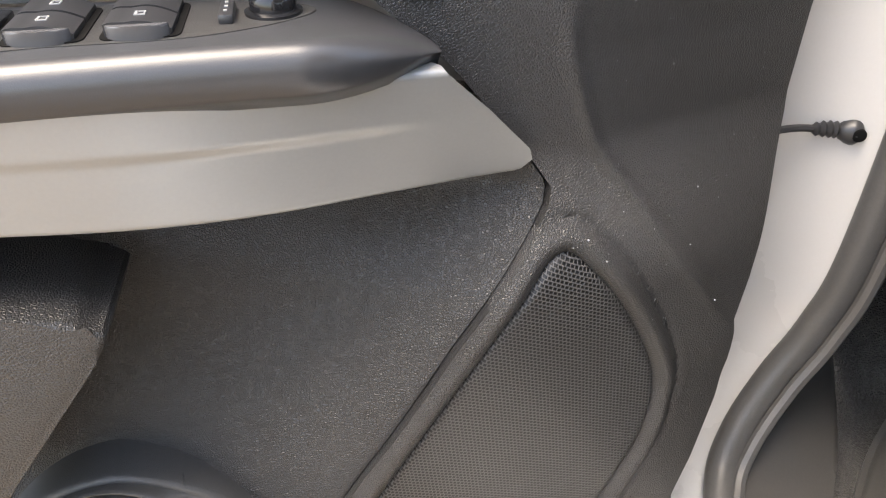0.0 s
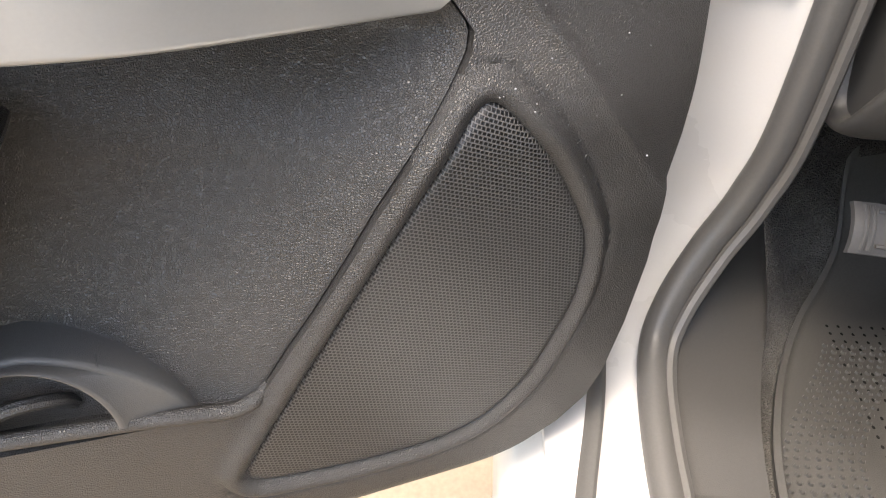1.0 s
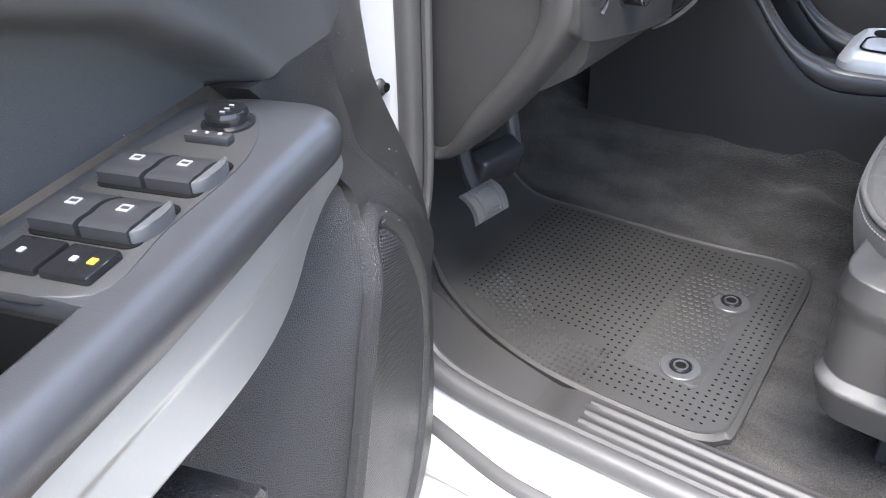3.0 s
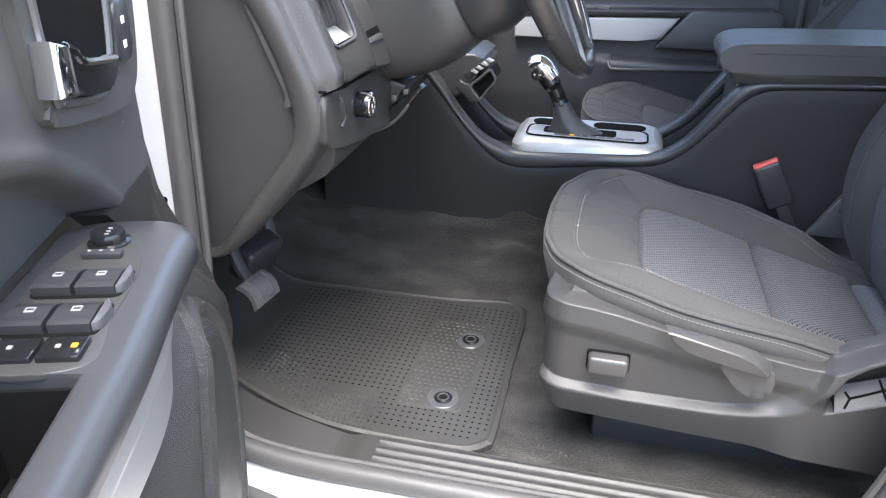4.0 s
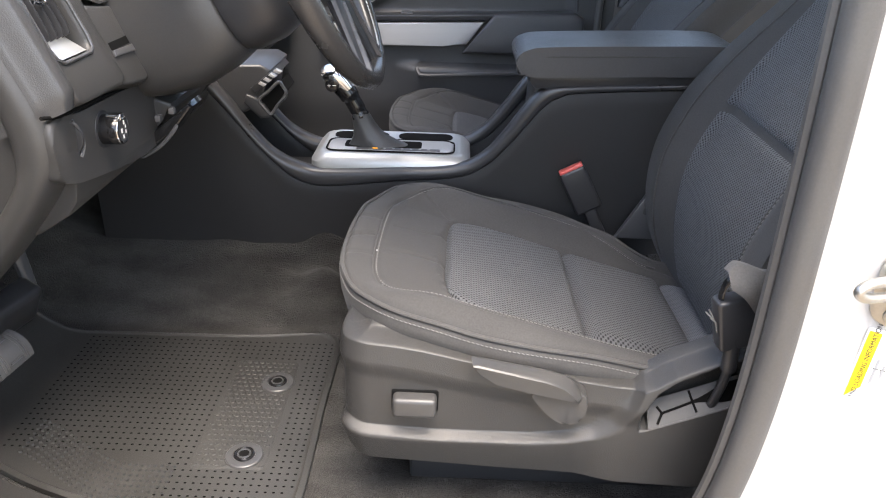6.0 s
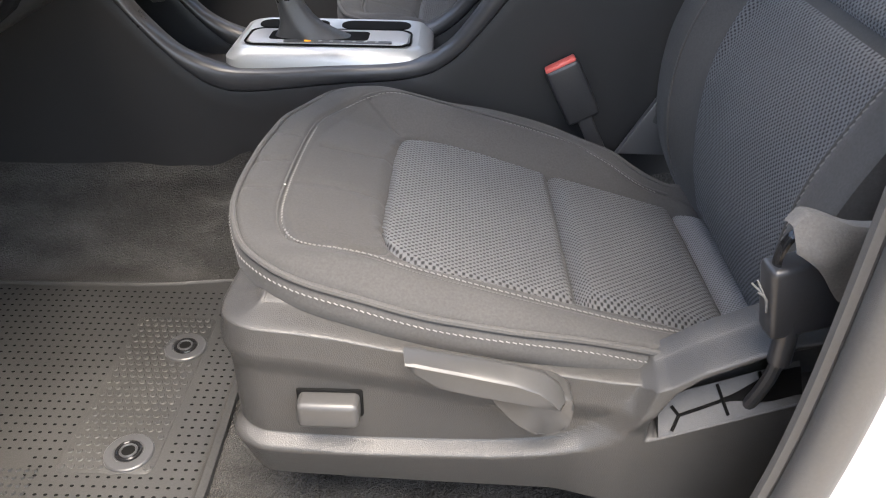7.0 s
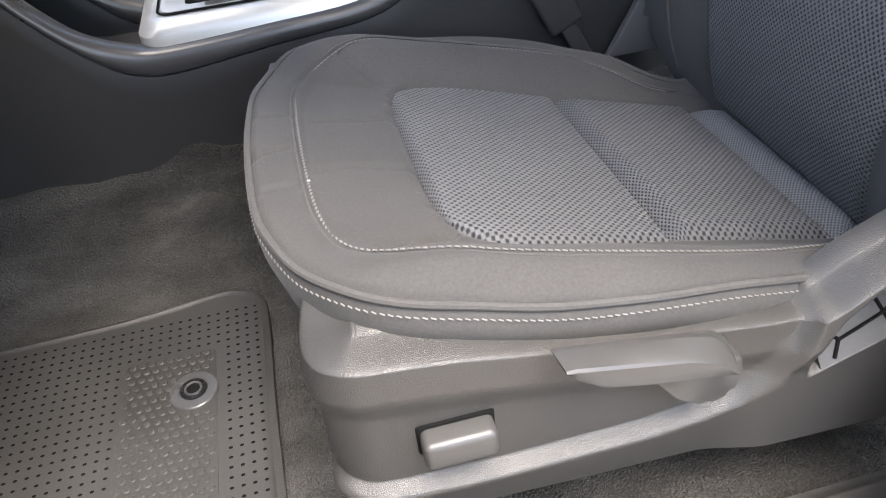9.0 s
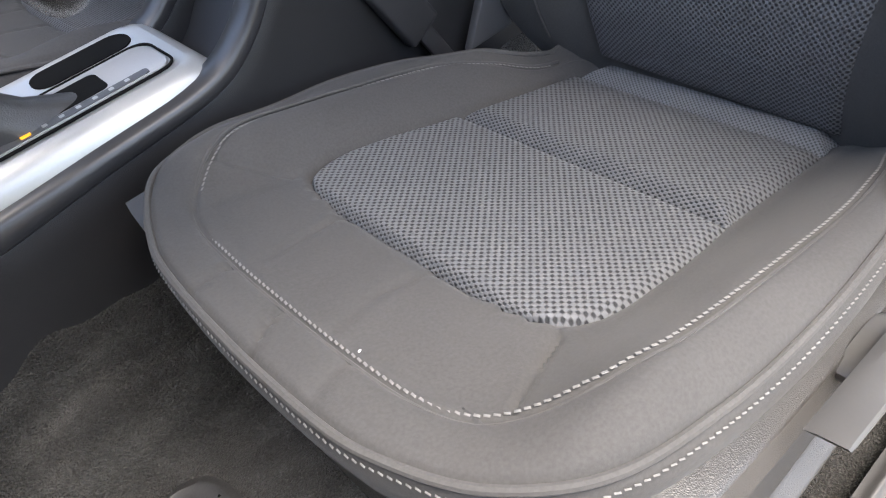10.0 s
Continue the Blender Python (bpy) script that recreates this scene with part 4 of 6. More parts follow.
vput("vent_corner", sheet(lambda u, t: (u, 0.004 + (0.022 + 0.006 * math.sin((u - 0.079) / 0.076 * math.pi)) * t, 0.010 - 0.016 * t), lin(0.079, 0.155, 14), lin(0, 1, 8), (0, 0, -0.006)), M_SILVER, vent, "silver lower corner", 60)
for i in range(5):
    vput("vent_slat", prism([(0.024, -0.020), (0.028, 0.006), (0.034, 0.0085), (0.19, 0.0085), (0.19, -0.020)], 0.0844 + 0.0155 * i, 0.0876 + 0.0155 * i, "x", 0.0006), M_SMOOTH, vent)
vput("vent_tab", tube(curve_through([(0.090, 0.110, 0.010), (0.100, 0.115, 0.016), (0.112, 0.108, 0.018), (0.120, 0.090, 0.018), (0.122, 0.074, 0.016), (0.116, 0.066, 0.012), (0.104, 0.070, 0.010)], 5), 0.0026, 8), M_CHROME, vent, "chrome vent tab")
# panel right of the vent with a card slot, and the hood of the instruments
coin = vput("coin_panel", prism([(0.176, -0.050), (0.196, 0.046), (0.204, 0.052), (0.312, 0.036), (0.318, 0.024), (0.305, -0.030), (0.262, -0.060), (0.252, -0.062)], -0.03, 0.013, "z", 0.005, 3), M_PLASTIC, dash, "smooth switch panel")
# thin near-black plate on the panel, painted as the slot's shade
vput("card_slot", prism(round_rect(0.206, 0.276, -0.009, 0.001, 0.002), 0.0131, 0.0137, "z", 0), M_SHADE_BLACK, coin)
vput("slot_edge", prism([(0.204, -0.017), (0.270, -0.021), (0.278, -0.012), (0.206, -0.0095)], 0.013, 0.0165, "z", 0.001), M_RAIL, coin)
vput("cluster_hood", prism(round_rect(0.200, 0.56, 0.050, 0.19, 0.03), -0.09, -0.030, "z", 0.01, 3), M_GLOSS, dash, "gloss black instrument hood")
vput("hood_side", loft([[(u + 0.014 * k, v, h) for u, v, h in ((0.192, 0.20, 0.012), (0.198, 0.085, 0.015), (0.212, 0.056, 0.015), (0.236, 0.048, 0.014), (0.300, 0.046, 0.010), (0.40, 0.050, -0.01))] for k in (0, 1)] +
                       [[(u + 0.018, v + 0.016, h - 0.03) for u, v, h in ((0.192, 0.20, 0.012), (0.198, 0.085, 0.015), (0.212, 0.056, 0.015), (0.236, 0.048, 0.014), (0.300, 0.046, 0.010), (0.40, 0.050, -0.01))]], False, False), M_PLASTIC, dash)
vput("hood_edge", tube(curve_through([(0.206, 0.19, 0.014), (0.213, 0.09, 0.0165), (0.224, 0.066, 0.0165), (0.244, 0.056, 0.0155), (0.30, 0.053, 0.012), (0.40, 0.056, -0.008)], 6), 0.0024, 8), M_RAIL, dash)
put("panel_seam", tube(curve_through([(-0.1575, 0.022, 1.060), (-0.1555, 0.06, 1.053), (-0.1575, 0.15, 1.047), (-0.1575, 0.31, 1.034)], 5), 0.0024, 6), M_SHADE_BLACK, dash)
put("lower_panel", prism([tuple(p) for p in curve_through([(0.036, 1.050), (0.10, 1.046), (0.20, 1.042), (0.28, 1.036), (0.325, 1.015), (0.345, 0.975), (0.335, 0.944), (0.25, 0.940), (0.10, 0.962), (0.04, 0.979), (0.030, 1.0)], 4, True)], -0.19, -0.154, "x", 0.006, 3), M_PLASTIC, dash, "lower switch panel")

knob = thing("headlight_knob", (-0.15, 0.155, 1.01), "round black headlight switch with a chrome face", "knob")
KM = pose(-0.156, 0.151, 1.010, 0, 90, 0) @ Matrix.Scale(0.8, 4, (0, 0, 1))


def kput(name, bm, mat, label=""):
    bm.transform(KM)
    return put(name, bm, mat, knob, label)


kput("base_ring", cyl(0.0235, 0.006, 28, m=pose(0, 0, 0.001), bevel=0.001), M_SMOOTH)
kput("knob_body", cyl(0.0195, 0.034, 28, 0.0185, pose(0, 0, 0.016), 0.003), M_GLOSS)
kput("knob_ring", tube([(0.0165 * math.cos(a), 0.0165 * math.sin(a), 0.0325) for a in [2 * math.pi * i / 28 for i in range(28)]], 0.0019, 8, True), M_CHROME, "chrome rim")
kput("knob_face", cyl(0.0145, 0.002, 24, m=pose(0, 0, 0.0332)), M_SMOOTH)
for a, b, w in ((-0.009, 0.003, 0.0025), (-0.003, 0.0065, 0.0018), (0.0035, 0.006, 0.002), (0.008, -0.002, 0.0024), (0.0, -0.005, 0.0028)):
    kput("knob_mark", box(a - w, a + w, b - w * 0.7, b + w * 0.7, 0.0341, 0.0347, 0), M_PRINT)
kput("knob_grip", box(-0.021, -0.013, -0.006, 0.006, 0.012, 0.036, 0.002, 2), M_CHROME, "chrome grip bar")
dim = thing("dimmer_wheel", (-0.155, 0.075, 1.02), "small ribbed dimmer wheel set in the dash", "thumbwheel")
put("wheel", cyl(0.020, 0.006, 26, m=pose(-0.166, 0.082, 1.019, 90, 0, 0), bevel=0.001), M_SMOOTH, dim)
put("wheel_frame", tube(curve_through([(-0.1530, 0.075, 1.042), (-0.1510, 0.080, 1.036), (-0.1505, 0.088, 1.020), (-0.1510, 0.088, 1.006), (-0.1530, 0.083, 0.996)], 5), 0.0026, 8), M_RAIL, dim, "bright bowed edge")

# knee panel under the steering column and its release lever
knee = thing("knee_panel", (-0.17, 0.4, 0.93), "sloping dark knee panel below the steering column", "knee panel")
put("panel", prism([(-0.26, 0.90), (-0.175, 0.935), (-0.150, 0.975), (-0.128, 0.990), (-0.128, 1.0), (-0.24, 1.03)], 0.318, 0.56, "y", 0.006, 3), M_PLASTIC, knee)
for x0, z0 in ((-0.140, 0.984), (-0.119, 0.996)):
    put("clip", box(x0 - 0.004, x0 + 0.004, 0.288, 0.30, z0 - 0.0045, z0 + 0.0045, 0.001), M_RAIL, knee)
put("release_lever", prism([(-0.178, 0.922), (-0.160, 0.955), (-0.10, 1.004), (-0.095, 0.998), (-0.128, 0.957)], 0.304, 0.36, "y", 0.004), M_GLOSS, knee, "black release lever")
put("lever_edge", tube(curve_through([(-0.178, 0.303, 0.919), (-0.150, 0.303, 0.936), (-0.128, 0.303, 0.958), (-0.118, 0.303, 0.972)], 6), [0.0012] + [0.003] * 17 + [0.001], 6), M_RAIL, knee)

# ---- steering column and wheel ----
YW = 0.345
col_dir = Vector((0.90, 0, 0.43)).normalized()
column = thing("steering_column", (-0.05, YW, 1.08), "dark plastic steering column shroud with a stalk", "steering column")


def around(c, ry, rz, n=36, p=0.62):
    out = []
    for i in range(n):
        a = 2 * math.pi * i / n
        out.append((math.copysign(abs(math.cos(a)) ** p, math.cos(a)) * ry, math.copysign(abs(math.sin(a)) ** p, math.sin(a)) * rz))
    return [(c[0] - z * 0.43, YW + y, c[2] + z * 0.9) for y, z in out]


put("shroud", loft([around((-0.235, 0, 1.075), 0.070, 0.080), around((-0.195, 0, 1.089), 0.078, 0.090), around((-0.165, 0, 1.099), 0.083, 0.096), around((-0.135, 0, 1.110), 0.086, 0.099), around((-0.105, 0, 1.122), 0.088, 0.100),
                    around((-0.070, 0, 1.144), 0.092, 0.100), around((-0.044, 0, 1.166), 0.089, 0.099), around((-0.041, 0, 1.168), 0.085, 0.095)]), M_PLASTIC, column, "", 45)
put("collar", loft([around((-0.040, 0, 1.169), 0.086, 0.096), around((-0.030, 0, 1.173), 0.091, 0.100), around((0.005, 0, 1.187), 0.092, 0.098), around((0.030, 0, 1.198), 0.086, 0.088), around((0.045, 0, 1.206), 0.07, 0.07)]), M_SMOOTH, column, "", 45)
put("stalk_boot", loft([[(-0.076 + r * math.cos(a) * 0.9 - h * 0.3, YW - 0.088 - h, 1.196 + r * math.sin(a)) for a in [2 * math.pi * i / 20 for i in range(20)]] for r, h in ((0.031, -0.02), (0.029, 0.006), (0.022, 0.008), (0.019, 0.02))]), M_SHADE_BLACK, column, "dark rubber boot")
put("stalk", tube([(-0.076, YW - 0.09, 1.20), (-0.074, YW - 0.125, 1.225), (-0.070, YW - 0.17, 1.285)], [0.016, 0.015, 0.016], 14), M_SMOOTH, column)

wheel = thing("steering_wheel", (0.12, YW, 1.2), "leather-wrapped steering wheel with satin silver spoke trim", "steering wheel")
WC = Vector((0.078, YW + 0.042, 1.212))
ax_u, ax_v = Vector((0, 1, 0)), Vector((-0.43, 0, 0.90)).normalized()
WR = 0.198


def on_wheel(a, r, lift=0.0):
    return WC + (ax_u * math.cos(a) + ax_v * math.sin(a)) * r + col_dir * lift


put("rim", tube([on_wheel(2 * math.pi * i / 72, WR) for i in range(72)], [0.0165 + 0.002 * math.cos(2 * (2 * math.pi * i / 72)) for i in range(72)], 16, True), M_GRIP, wheel)
put("hub", loft([[on_wheel(2 * math.pi * i / 28, r, h) for i in range(28)] for r, h in ((0.055, -0.045), (0.078, -0.02), (0.084, 0.005), (0.066, 0.024), (0.02, 0.032))]), M_LEATHER, wheel)
for a0 in (185, 355, 252, 288):
    a = radians(a0)
    put("spoke", tube([on_wheel(a, 0.06, 0.0), on_wheel(a, 0.12, 0.0), on_wheel(a, WR - 0.008, 0)], [0.024, 0.019, 0.017], 12, flat=0.5, up=tuple(col_dir)), M_SMOOTH, wheel)
for a0 in (252, 288):
    a, k = radians(a0), (1 if a0 > 270 else -1)
    put("spoke_trim", loft([[on_wheel(a + k * d, r, h) for d, h in ((-0.02 * g, 0.008), (0.035 * g, 0.008), (0.030 * g, 0.014), (-0.015 * g, 0.014))] for r, g in ((0.085, 1.1), (0.12, 0.8), (0.16, 0.9), (0.180, 1.2), (0.190, 1.5), (0.196, 1.4))]), M_RAIL, wheel, "satin silver trim")
put("rim_stitching", stitches([on_wheel(radians(q), WR - 0.013, 0.012) for q in range(296, 352, 2)], 0.004, 0.003, 0.007, 0.0012, tuple(col_dir)), M_PRINT, wheel, "light stitching")

# ---- pedals ----
brake = thing("brake_pedal", (-0.31, 0.09, 0.70), "brake pedal with a ribbed grey rubber pad", "pedal")
pm = pose(-0.318, 0.095, 0.702, 0, 48, -8) @ Matrix.Scale(0.82, 4)
pad = put("pedal_pad", sheet(lambda u, v: pm @ Vector((u, v, 0.012 - 0.012 * (u / 0.03) ** 2)), lin(-0.03, 0.03, 12), lin(-0.04, 0.04, 8), tuple(pm.to_3x3() @ Vector((0, 0, -0.012)))), M_PEDAL, brake, "ribbed grey rubber pad")
for v in (-0.028, -0.02, 0.02, 0.028):
    put("rib", tube([pm @ Vector((u, v, 0.0135 - 0.012 * (u / 0.03) ** 2)) for u in lin(-0.026, 0.026, 9)], 0.0022, 6), M_PEDAL, pad)
for u in (-0.02, 0.02):
    put("rib", tube([pm @ Vector((u, v, 0.0135 - 0.012 * (u / 0.03) ** 2)) for v in lin(-0.014, 0.014, 3)], 0.002, 6), M_PEDAL, pad)
put("pedal_arm", tube(curve_through([(-0.325, 0.10, 0.69), (-0.37, 0.12, 0.74), (-0.41, 0.15, 0.85), (-0.44, 0.16, 0.95)], 6), 0.011, 10), M_SMOOTH, brake)
gas = thing("accelerator_pedal", (-0.40, 0.25, 0.68), "black accelerator pedal with an upright arm", "pedal")
put("pedal_pad", box(-0.022, 0.022, -0.05, 0.05, -0.035, 0.035, 0.012, 3, pose(-0.395, 0.235, 0.685, 0, 25, -12)), M_SMOOTH, gas)
put("pedal_arm", tube(curve_through([(-0.40, 0.315, 0.66), (-0.41, 0.32, 0.72), (-0.43, 0.32, 0.85), (-0.45, 0.32, 0.95)], 5), 0.012, 10, flat=0.6), M_RAIL, gas)

# ---- floor mat ----
mat_thing = thing("floor_mat", (-0.1, 0.2, 0.515), "perforated black rubber floor mat with two fixing grommets", "floor mat")


def mat_z(x, y):
    return 0.519 + 0.30 * smooth(-0.40, -0.78, x) - 0.006 * smooth(0.45, 0.49, y)


mat_ring = [tuple(p) for p in curve_through([(0.09, 0.25), (0.093, 0.05), (0.085, 0.020), (0.062, 0.002), (0.02, -0.003), (-0.10, -0.002), (-0.20, 0.011), (-0.30, 0.044), (-0.39, 0.09), (-0.48, 0.15), (-0.58, 0.18), (-0.60, 0.30), (-0.60, 0.44), (-0.40, 0.445), (-0.10, 0.45), (0.03, 0.467), (0.062, 0.464), (0.082, 0.445), (0.0905, 0.40)], 7, True)]
mc = (-0.18, 0.22)
mrings = []
for f in [0.02] + lin(0.08, 0.94, 24) + [0.955, 0.97, 0.985, 1.0]:
    lift = 0.004 * math.exp(-((f - 0.975) / 0.010) ** 2)
    mrings.append([(mc[0] + (x - mc[0]) * f, mc[1] + (y - mc[1]) * f, mat_z(mc[0] + (x - mc[0]) * f, mc[1] + (y - mc[1]) * f) + lift) for x, y in mat_ring])
mrings.append([(x, y, mat_z(x, y) - 0.008) for x, y in mat_ring])
mrings[0] = [(mc[0], mc[1], mat_z(*mc))] * len(mat_ring)
put("mat_sheet", loft(mrings, True, False), M_RUBBER, mat_thing, sharp=50)
# tiny near-black dishes on an uncut mat; the holes' shade is their colour
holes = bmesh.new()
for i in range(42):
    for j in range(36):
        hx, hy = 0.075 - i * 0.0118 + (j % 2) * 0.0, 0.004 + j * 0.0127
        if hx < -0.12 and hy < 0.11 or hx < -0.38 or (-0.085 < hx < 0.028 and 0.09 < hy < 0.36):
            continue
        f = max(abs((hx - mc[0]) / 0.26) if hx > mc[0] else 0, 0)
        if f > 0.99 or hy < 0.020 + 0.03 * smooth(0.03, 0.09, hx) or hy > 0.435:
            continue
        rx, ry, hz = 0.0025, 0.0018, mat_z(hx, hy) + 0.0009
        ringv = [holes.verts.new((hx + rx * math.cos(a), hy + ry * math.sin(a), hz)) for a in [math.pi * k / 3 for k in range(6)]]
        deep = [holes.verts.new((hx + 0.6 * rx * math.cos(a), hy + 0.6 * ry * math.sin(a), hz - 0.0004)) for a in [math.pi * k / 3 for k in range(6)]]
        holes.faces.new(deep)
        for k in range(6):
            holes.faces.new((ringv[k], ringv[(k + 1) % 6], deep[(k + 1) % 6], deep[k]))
tagged(put("perforated_field", holes, M_SHADE_BLACK, mat_thing), kind="stuff")
knobs = bmesh.new()
for i in range(26):
    for j in range(8):
        hx, hy = -0.105 - i * 0.0095, 0.014 + j * 0.0105 + 0.10 * smooth(-0.16, -0.38, -0.105 - i * 0.0095)
        bmesh.ops.create_cone(knobs, cap_ends=True, segments=6, radius1=0.0034, radius2=0.0022, depth=0.003, matrix=pose(hx, hy, mat_z(hx, hy) + 0.0012))
tagged(put("studded_field", knobs, M_RUBBER, mat_thing), kind="stuff")
put("center_panel", prism(round_rect(-0.085, 0.026, 0.085, 0.365, 0.012), 0.517, 0.5198, "z", 0.001), M_RUBBER, mat_thing)
pips = bmesh.new()
for i in range(10):
    for j in range(24):
        hx, hy = -0.078 + i * 0.0108 + (j % 2) * 0.0054, 0.094 + j * 0.0115
        if hx < 0.022 and min(math.hypot(hx, hy - 0.30), math.hypot(hx + 0.009, hy - 0.115)) > 0.031:
            bmesh.ops.create_cone(pips, cap_ends=True, segments=8, radius1=0.0042, radius2=0.0034, depth=0.0009, matrix=pose(hx, hy, mat_z(hx, hy) + 0.0014))
tagged(put("pimpled_field", pips, M_RUBBER, mat_thing), kind="stuff")
for gx, gy in ((0.0, 0.30), (-0.009, 0.115)):
    g = put("grommet", loft([[(gx + r * math.cos(a), gy + r * math.sin(a), mat_z(gx, gy) + h) for a in [2 * math.pi * i / 28 for i in range(28)]] for r, h in ((0.0285, 0.0), (0.0280, 0.003), (0.0265, 0.0042), (0.0175, 0.0046), (0.0165, 0.0030), (0.0150, 0.0030))]), M_GROMMET, mat_thing, "grey ring grommet")
    put("grommet_ring", tube([(gx + 0.0132 * math.cos(a), gy + 0.0132 * math.sin(a), mat_z(gx, gy) + 0.0045) for a in [2 * math.pi * i / 20 for i in range(20)]], 0.0024, 8, True), M_GLOSS, g)
    put("grommet_ring", tube([(gx + 0.0092 * math.cos(a), gy + 0.0092 * math.sin(a), mat_z(gx, gy) + 0.0058) for a in [2 * math.pi * i / 20 for i in range(20)]], 0.0014, 6, True), M_GROMMET, g)
    # solid near-black disc painted as the shade inside the grommet
    put("grommet_hole", cyl(0.0115, 0.004, 6, m=pose(gx, gy, mat_z(gx, gy) + 0.0035)), M_SHADE_BLACK, g)

# ---- ventral clutter: buckle, belt anchor ----
buckle = thing("seat_belt_buckle", (0.53, 0.572, 0.74), "black seat belt buckle with a red release button", "seat belt buckle")
bmx = pose(0.524, 0.572, 0.798, 0, -28, 0)
put("buckle_body", box(-0.025, 0.025, -0.011, 0.011, -0.055, 0.036, 0.006, 3, bmx), M_SMOOTH, buckle)
put("release_button", box(-0.023, 0.023, -0.0085, 0.0085, 0.033, 0.041, 0.003, 2, bmx), M_RED, buckle, "red release button")
put("buckle_stem", box(-0.011, 0.011, -0.005, 0.005, -0.13, -0.04, 0.003, 2, bmx), M_SMOOTH, buckle)
put("bracket_cover", prism([(0.60, 0.70), (0.655, 0.80), (0.668, 0.805), (0.675, 0.70)], 0.552, 0.566, "y", 0.004), M_RAIL, driver, "grey hinge cover")

anchor = thing("belt_anchor", (0.61, -0.01, 0.74), "black lower belt anchor with grey webbing wound over it", "belt anchor")
am = pose(0.631, -0.003, 0.855, 0, -13, 6)
put("anchor_cover", box(-0.033, 0.038, -0.011, 0.014, -0.032, 0.036, 0.005, 3, am), M_SMOOTH, anchor)
put("anchor_clip", tube(curve_through([am @ Vector(q) for q in ((-0.024, 0.001, 0.02), (-0.025, -0.001, 0.042), (-0.016, -0.002, 0.060), (-0.002, -0.002, 0.062), (0.008, 0.0, 0.050))], 6), 0.0045, 8, flat=0.55), M_GLOSS, anchor)
put("cable_sleeve", tube([(0.621, -0.006, 0.835), (0.623, -0.007, 0.81), (0.624, -0.007, 0.790)], 0.0092, 12), M_SMOOTH, anchor)
put("cable", tube(curve_through([(0.624, -0.007, 0.792), (0.623, -0.004, 0.77), (0.621, 0.002, 0.745), (0.619, 0.010, 0.722)], 6), 0.0058, 10), M_SMOOTH, anchor)
WEB_TOP = ((0, 0.594, 0.926), (0.2, 0.604, 0.931), (0.6, 0.640, 0.932), (1, 0.705, 0.926))
WEB_LOW = ((0, 0.598, 0.909), (0.2, 0.612, 0.897), (0.6, 0.640, 0.870), (1, 0.705, 0.862))


def webbing(u, v):
    q = max(v, 0)
    tx, tz = lerp_table([(a, b) for a, b, c in WEB_TOP], u), lerp_table([(a, c) for a, b, c in WEB_TOP], u)
    lx, lz = lerp_table([(a, b) for a, b, c in WEB_LOW], u), lerp_table([(a, c) for a, b, c in WEB_LOW], u)
    y = -0.022 - 0.010 * math.sin(q * math.pi * 0.7) + 0.004 * math.sin(u * 9 + q * 3) + 0.06 * max(-v, 0)
    return (tx + (lx - tx) * q, y, tz + (lz - tz) * q - 0.05 * max(-v, 0) ** 2 + 0.004 * math.sin(u * 7))


put("webbing", sheet(webbing, lin(0, 1, 26), lin(-0.25, 1, 18), (0.001, 0.003, -0.001)), M_WEB, anchor, "grey woven belt webbing")
for k, end in enumerate(((0.583, -0.008, 0.868), (0.586, -0.010, 0.872), (0.588, -0.012, 0.862))):
    put("frayed_thread", tube(curve_through([(0.600, -0.010, 0.842 + 0.004 * k), (0.594, -0.012, 0.858), end], 4), 0.0009, 5), M_THREAD, anchor)
put("cloth_fleck", box(-0.0014, 0.0014, -0.0008, 0.0008, 0, 0.0006, 0.0003, 1, pose(0.184, 0.206, 0.8265, 0, 15, 30)), M_PRINT, driver)

# striker and labels on the centre pillar
striker = thing("door_striker", (0.735, -0.14, 0.97), "zinc steel door striker loop on its plate", "striker")
sm = Matrix(((0.913, 0, -0.408, 0.7065), (-0.408, 0, -0.913, -0.1395), (0, 1, 0, 0.974), (0, 0, 0, 1)))  # along the pillar, up, out of it
splate = prism(round_rect(-0.021, 0.021, -0.038, 0.038, 0.018), 0.0, 0.0035, "z", 0.001)
splate.transform(sm)
put("striker_plate", splate, M_STEEL, striker)
put("striker_loop", tube(curve_through([(0.708, -0.139, 0.984), (0.682, -0.152, 0.988), (0.664, -0.160, 0.989), (0.655, -0.163, 0.983), (0.662, -0.161, 0.976), (0.684, -0.152, 0.972), (0.712, -0.140, 0.969)], 6), 0.005, 12), M_STEEL, striker)
for v in (-0.027, 0.027):
    put("bolt", cyl(0.0085, 0.004, 20, m=sm @ pose(0.0, v, 0.0045), bevel=0.001), M_STEEL, striker)
    # flat near-black disc painted as the socket's shade
    put("bolt_socket", cyl(0.0035, 0.001, 6, m=sm @ pose(0.0, v, 0.0068)), M_SHADE_BLACK, striker)


# ---- driver's door, standing open ----
# s runs along the door from its hinge, w out of its inner face, z up
DM = Matrix(((0.309, 0.951, 0, -0.265 * 0.951), (-0.951, 0.309, 0, -0.265 * 0.309), (0, 0, 1, 0), (0, 0, 0, 1)))
door = thing("driver_door", tuple(DM @ Vector((0.1, -0.1, 0.5))), "open driver's door with dark grey trim and a silver armrest spear", "door")


def dput(name, bm, mat, parent=None, label="", sharp=35):
    bm.transform(DM)
    return put(name, bm, mat, parent or door, label, sharp)


EDGE = ((0.468, 0.62), (0.475, 0.45), (0.482, 0.345), (0.488, 0.295), (0.495, 0.245), (0.506, 0.20), (0.518, 0.165), (0.538, 0.129), (0.562, 0.100), (0.592, 0.086), (0.65, 0.073), (0.72, 0.0635), (0.765, 0.063), (0.803, 0.067), (0.810, 0.068), (0.84, 0.055), (0.95, 0.02), (1.05, 0.005), (1.32, 0.0))
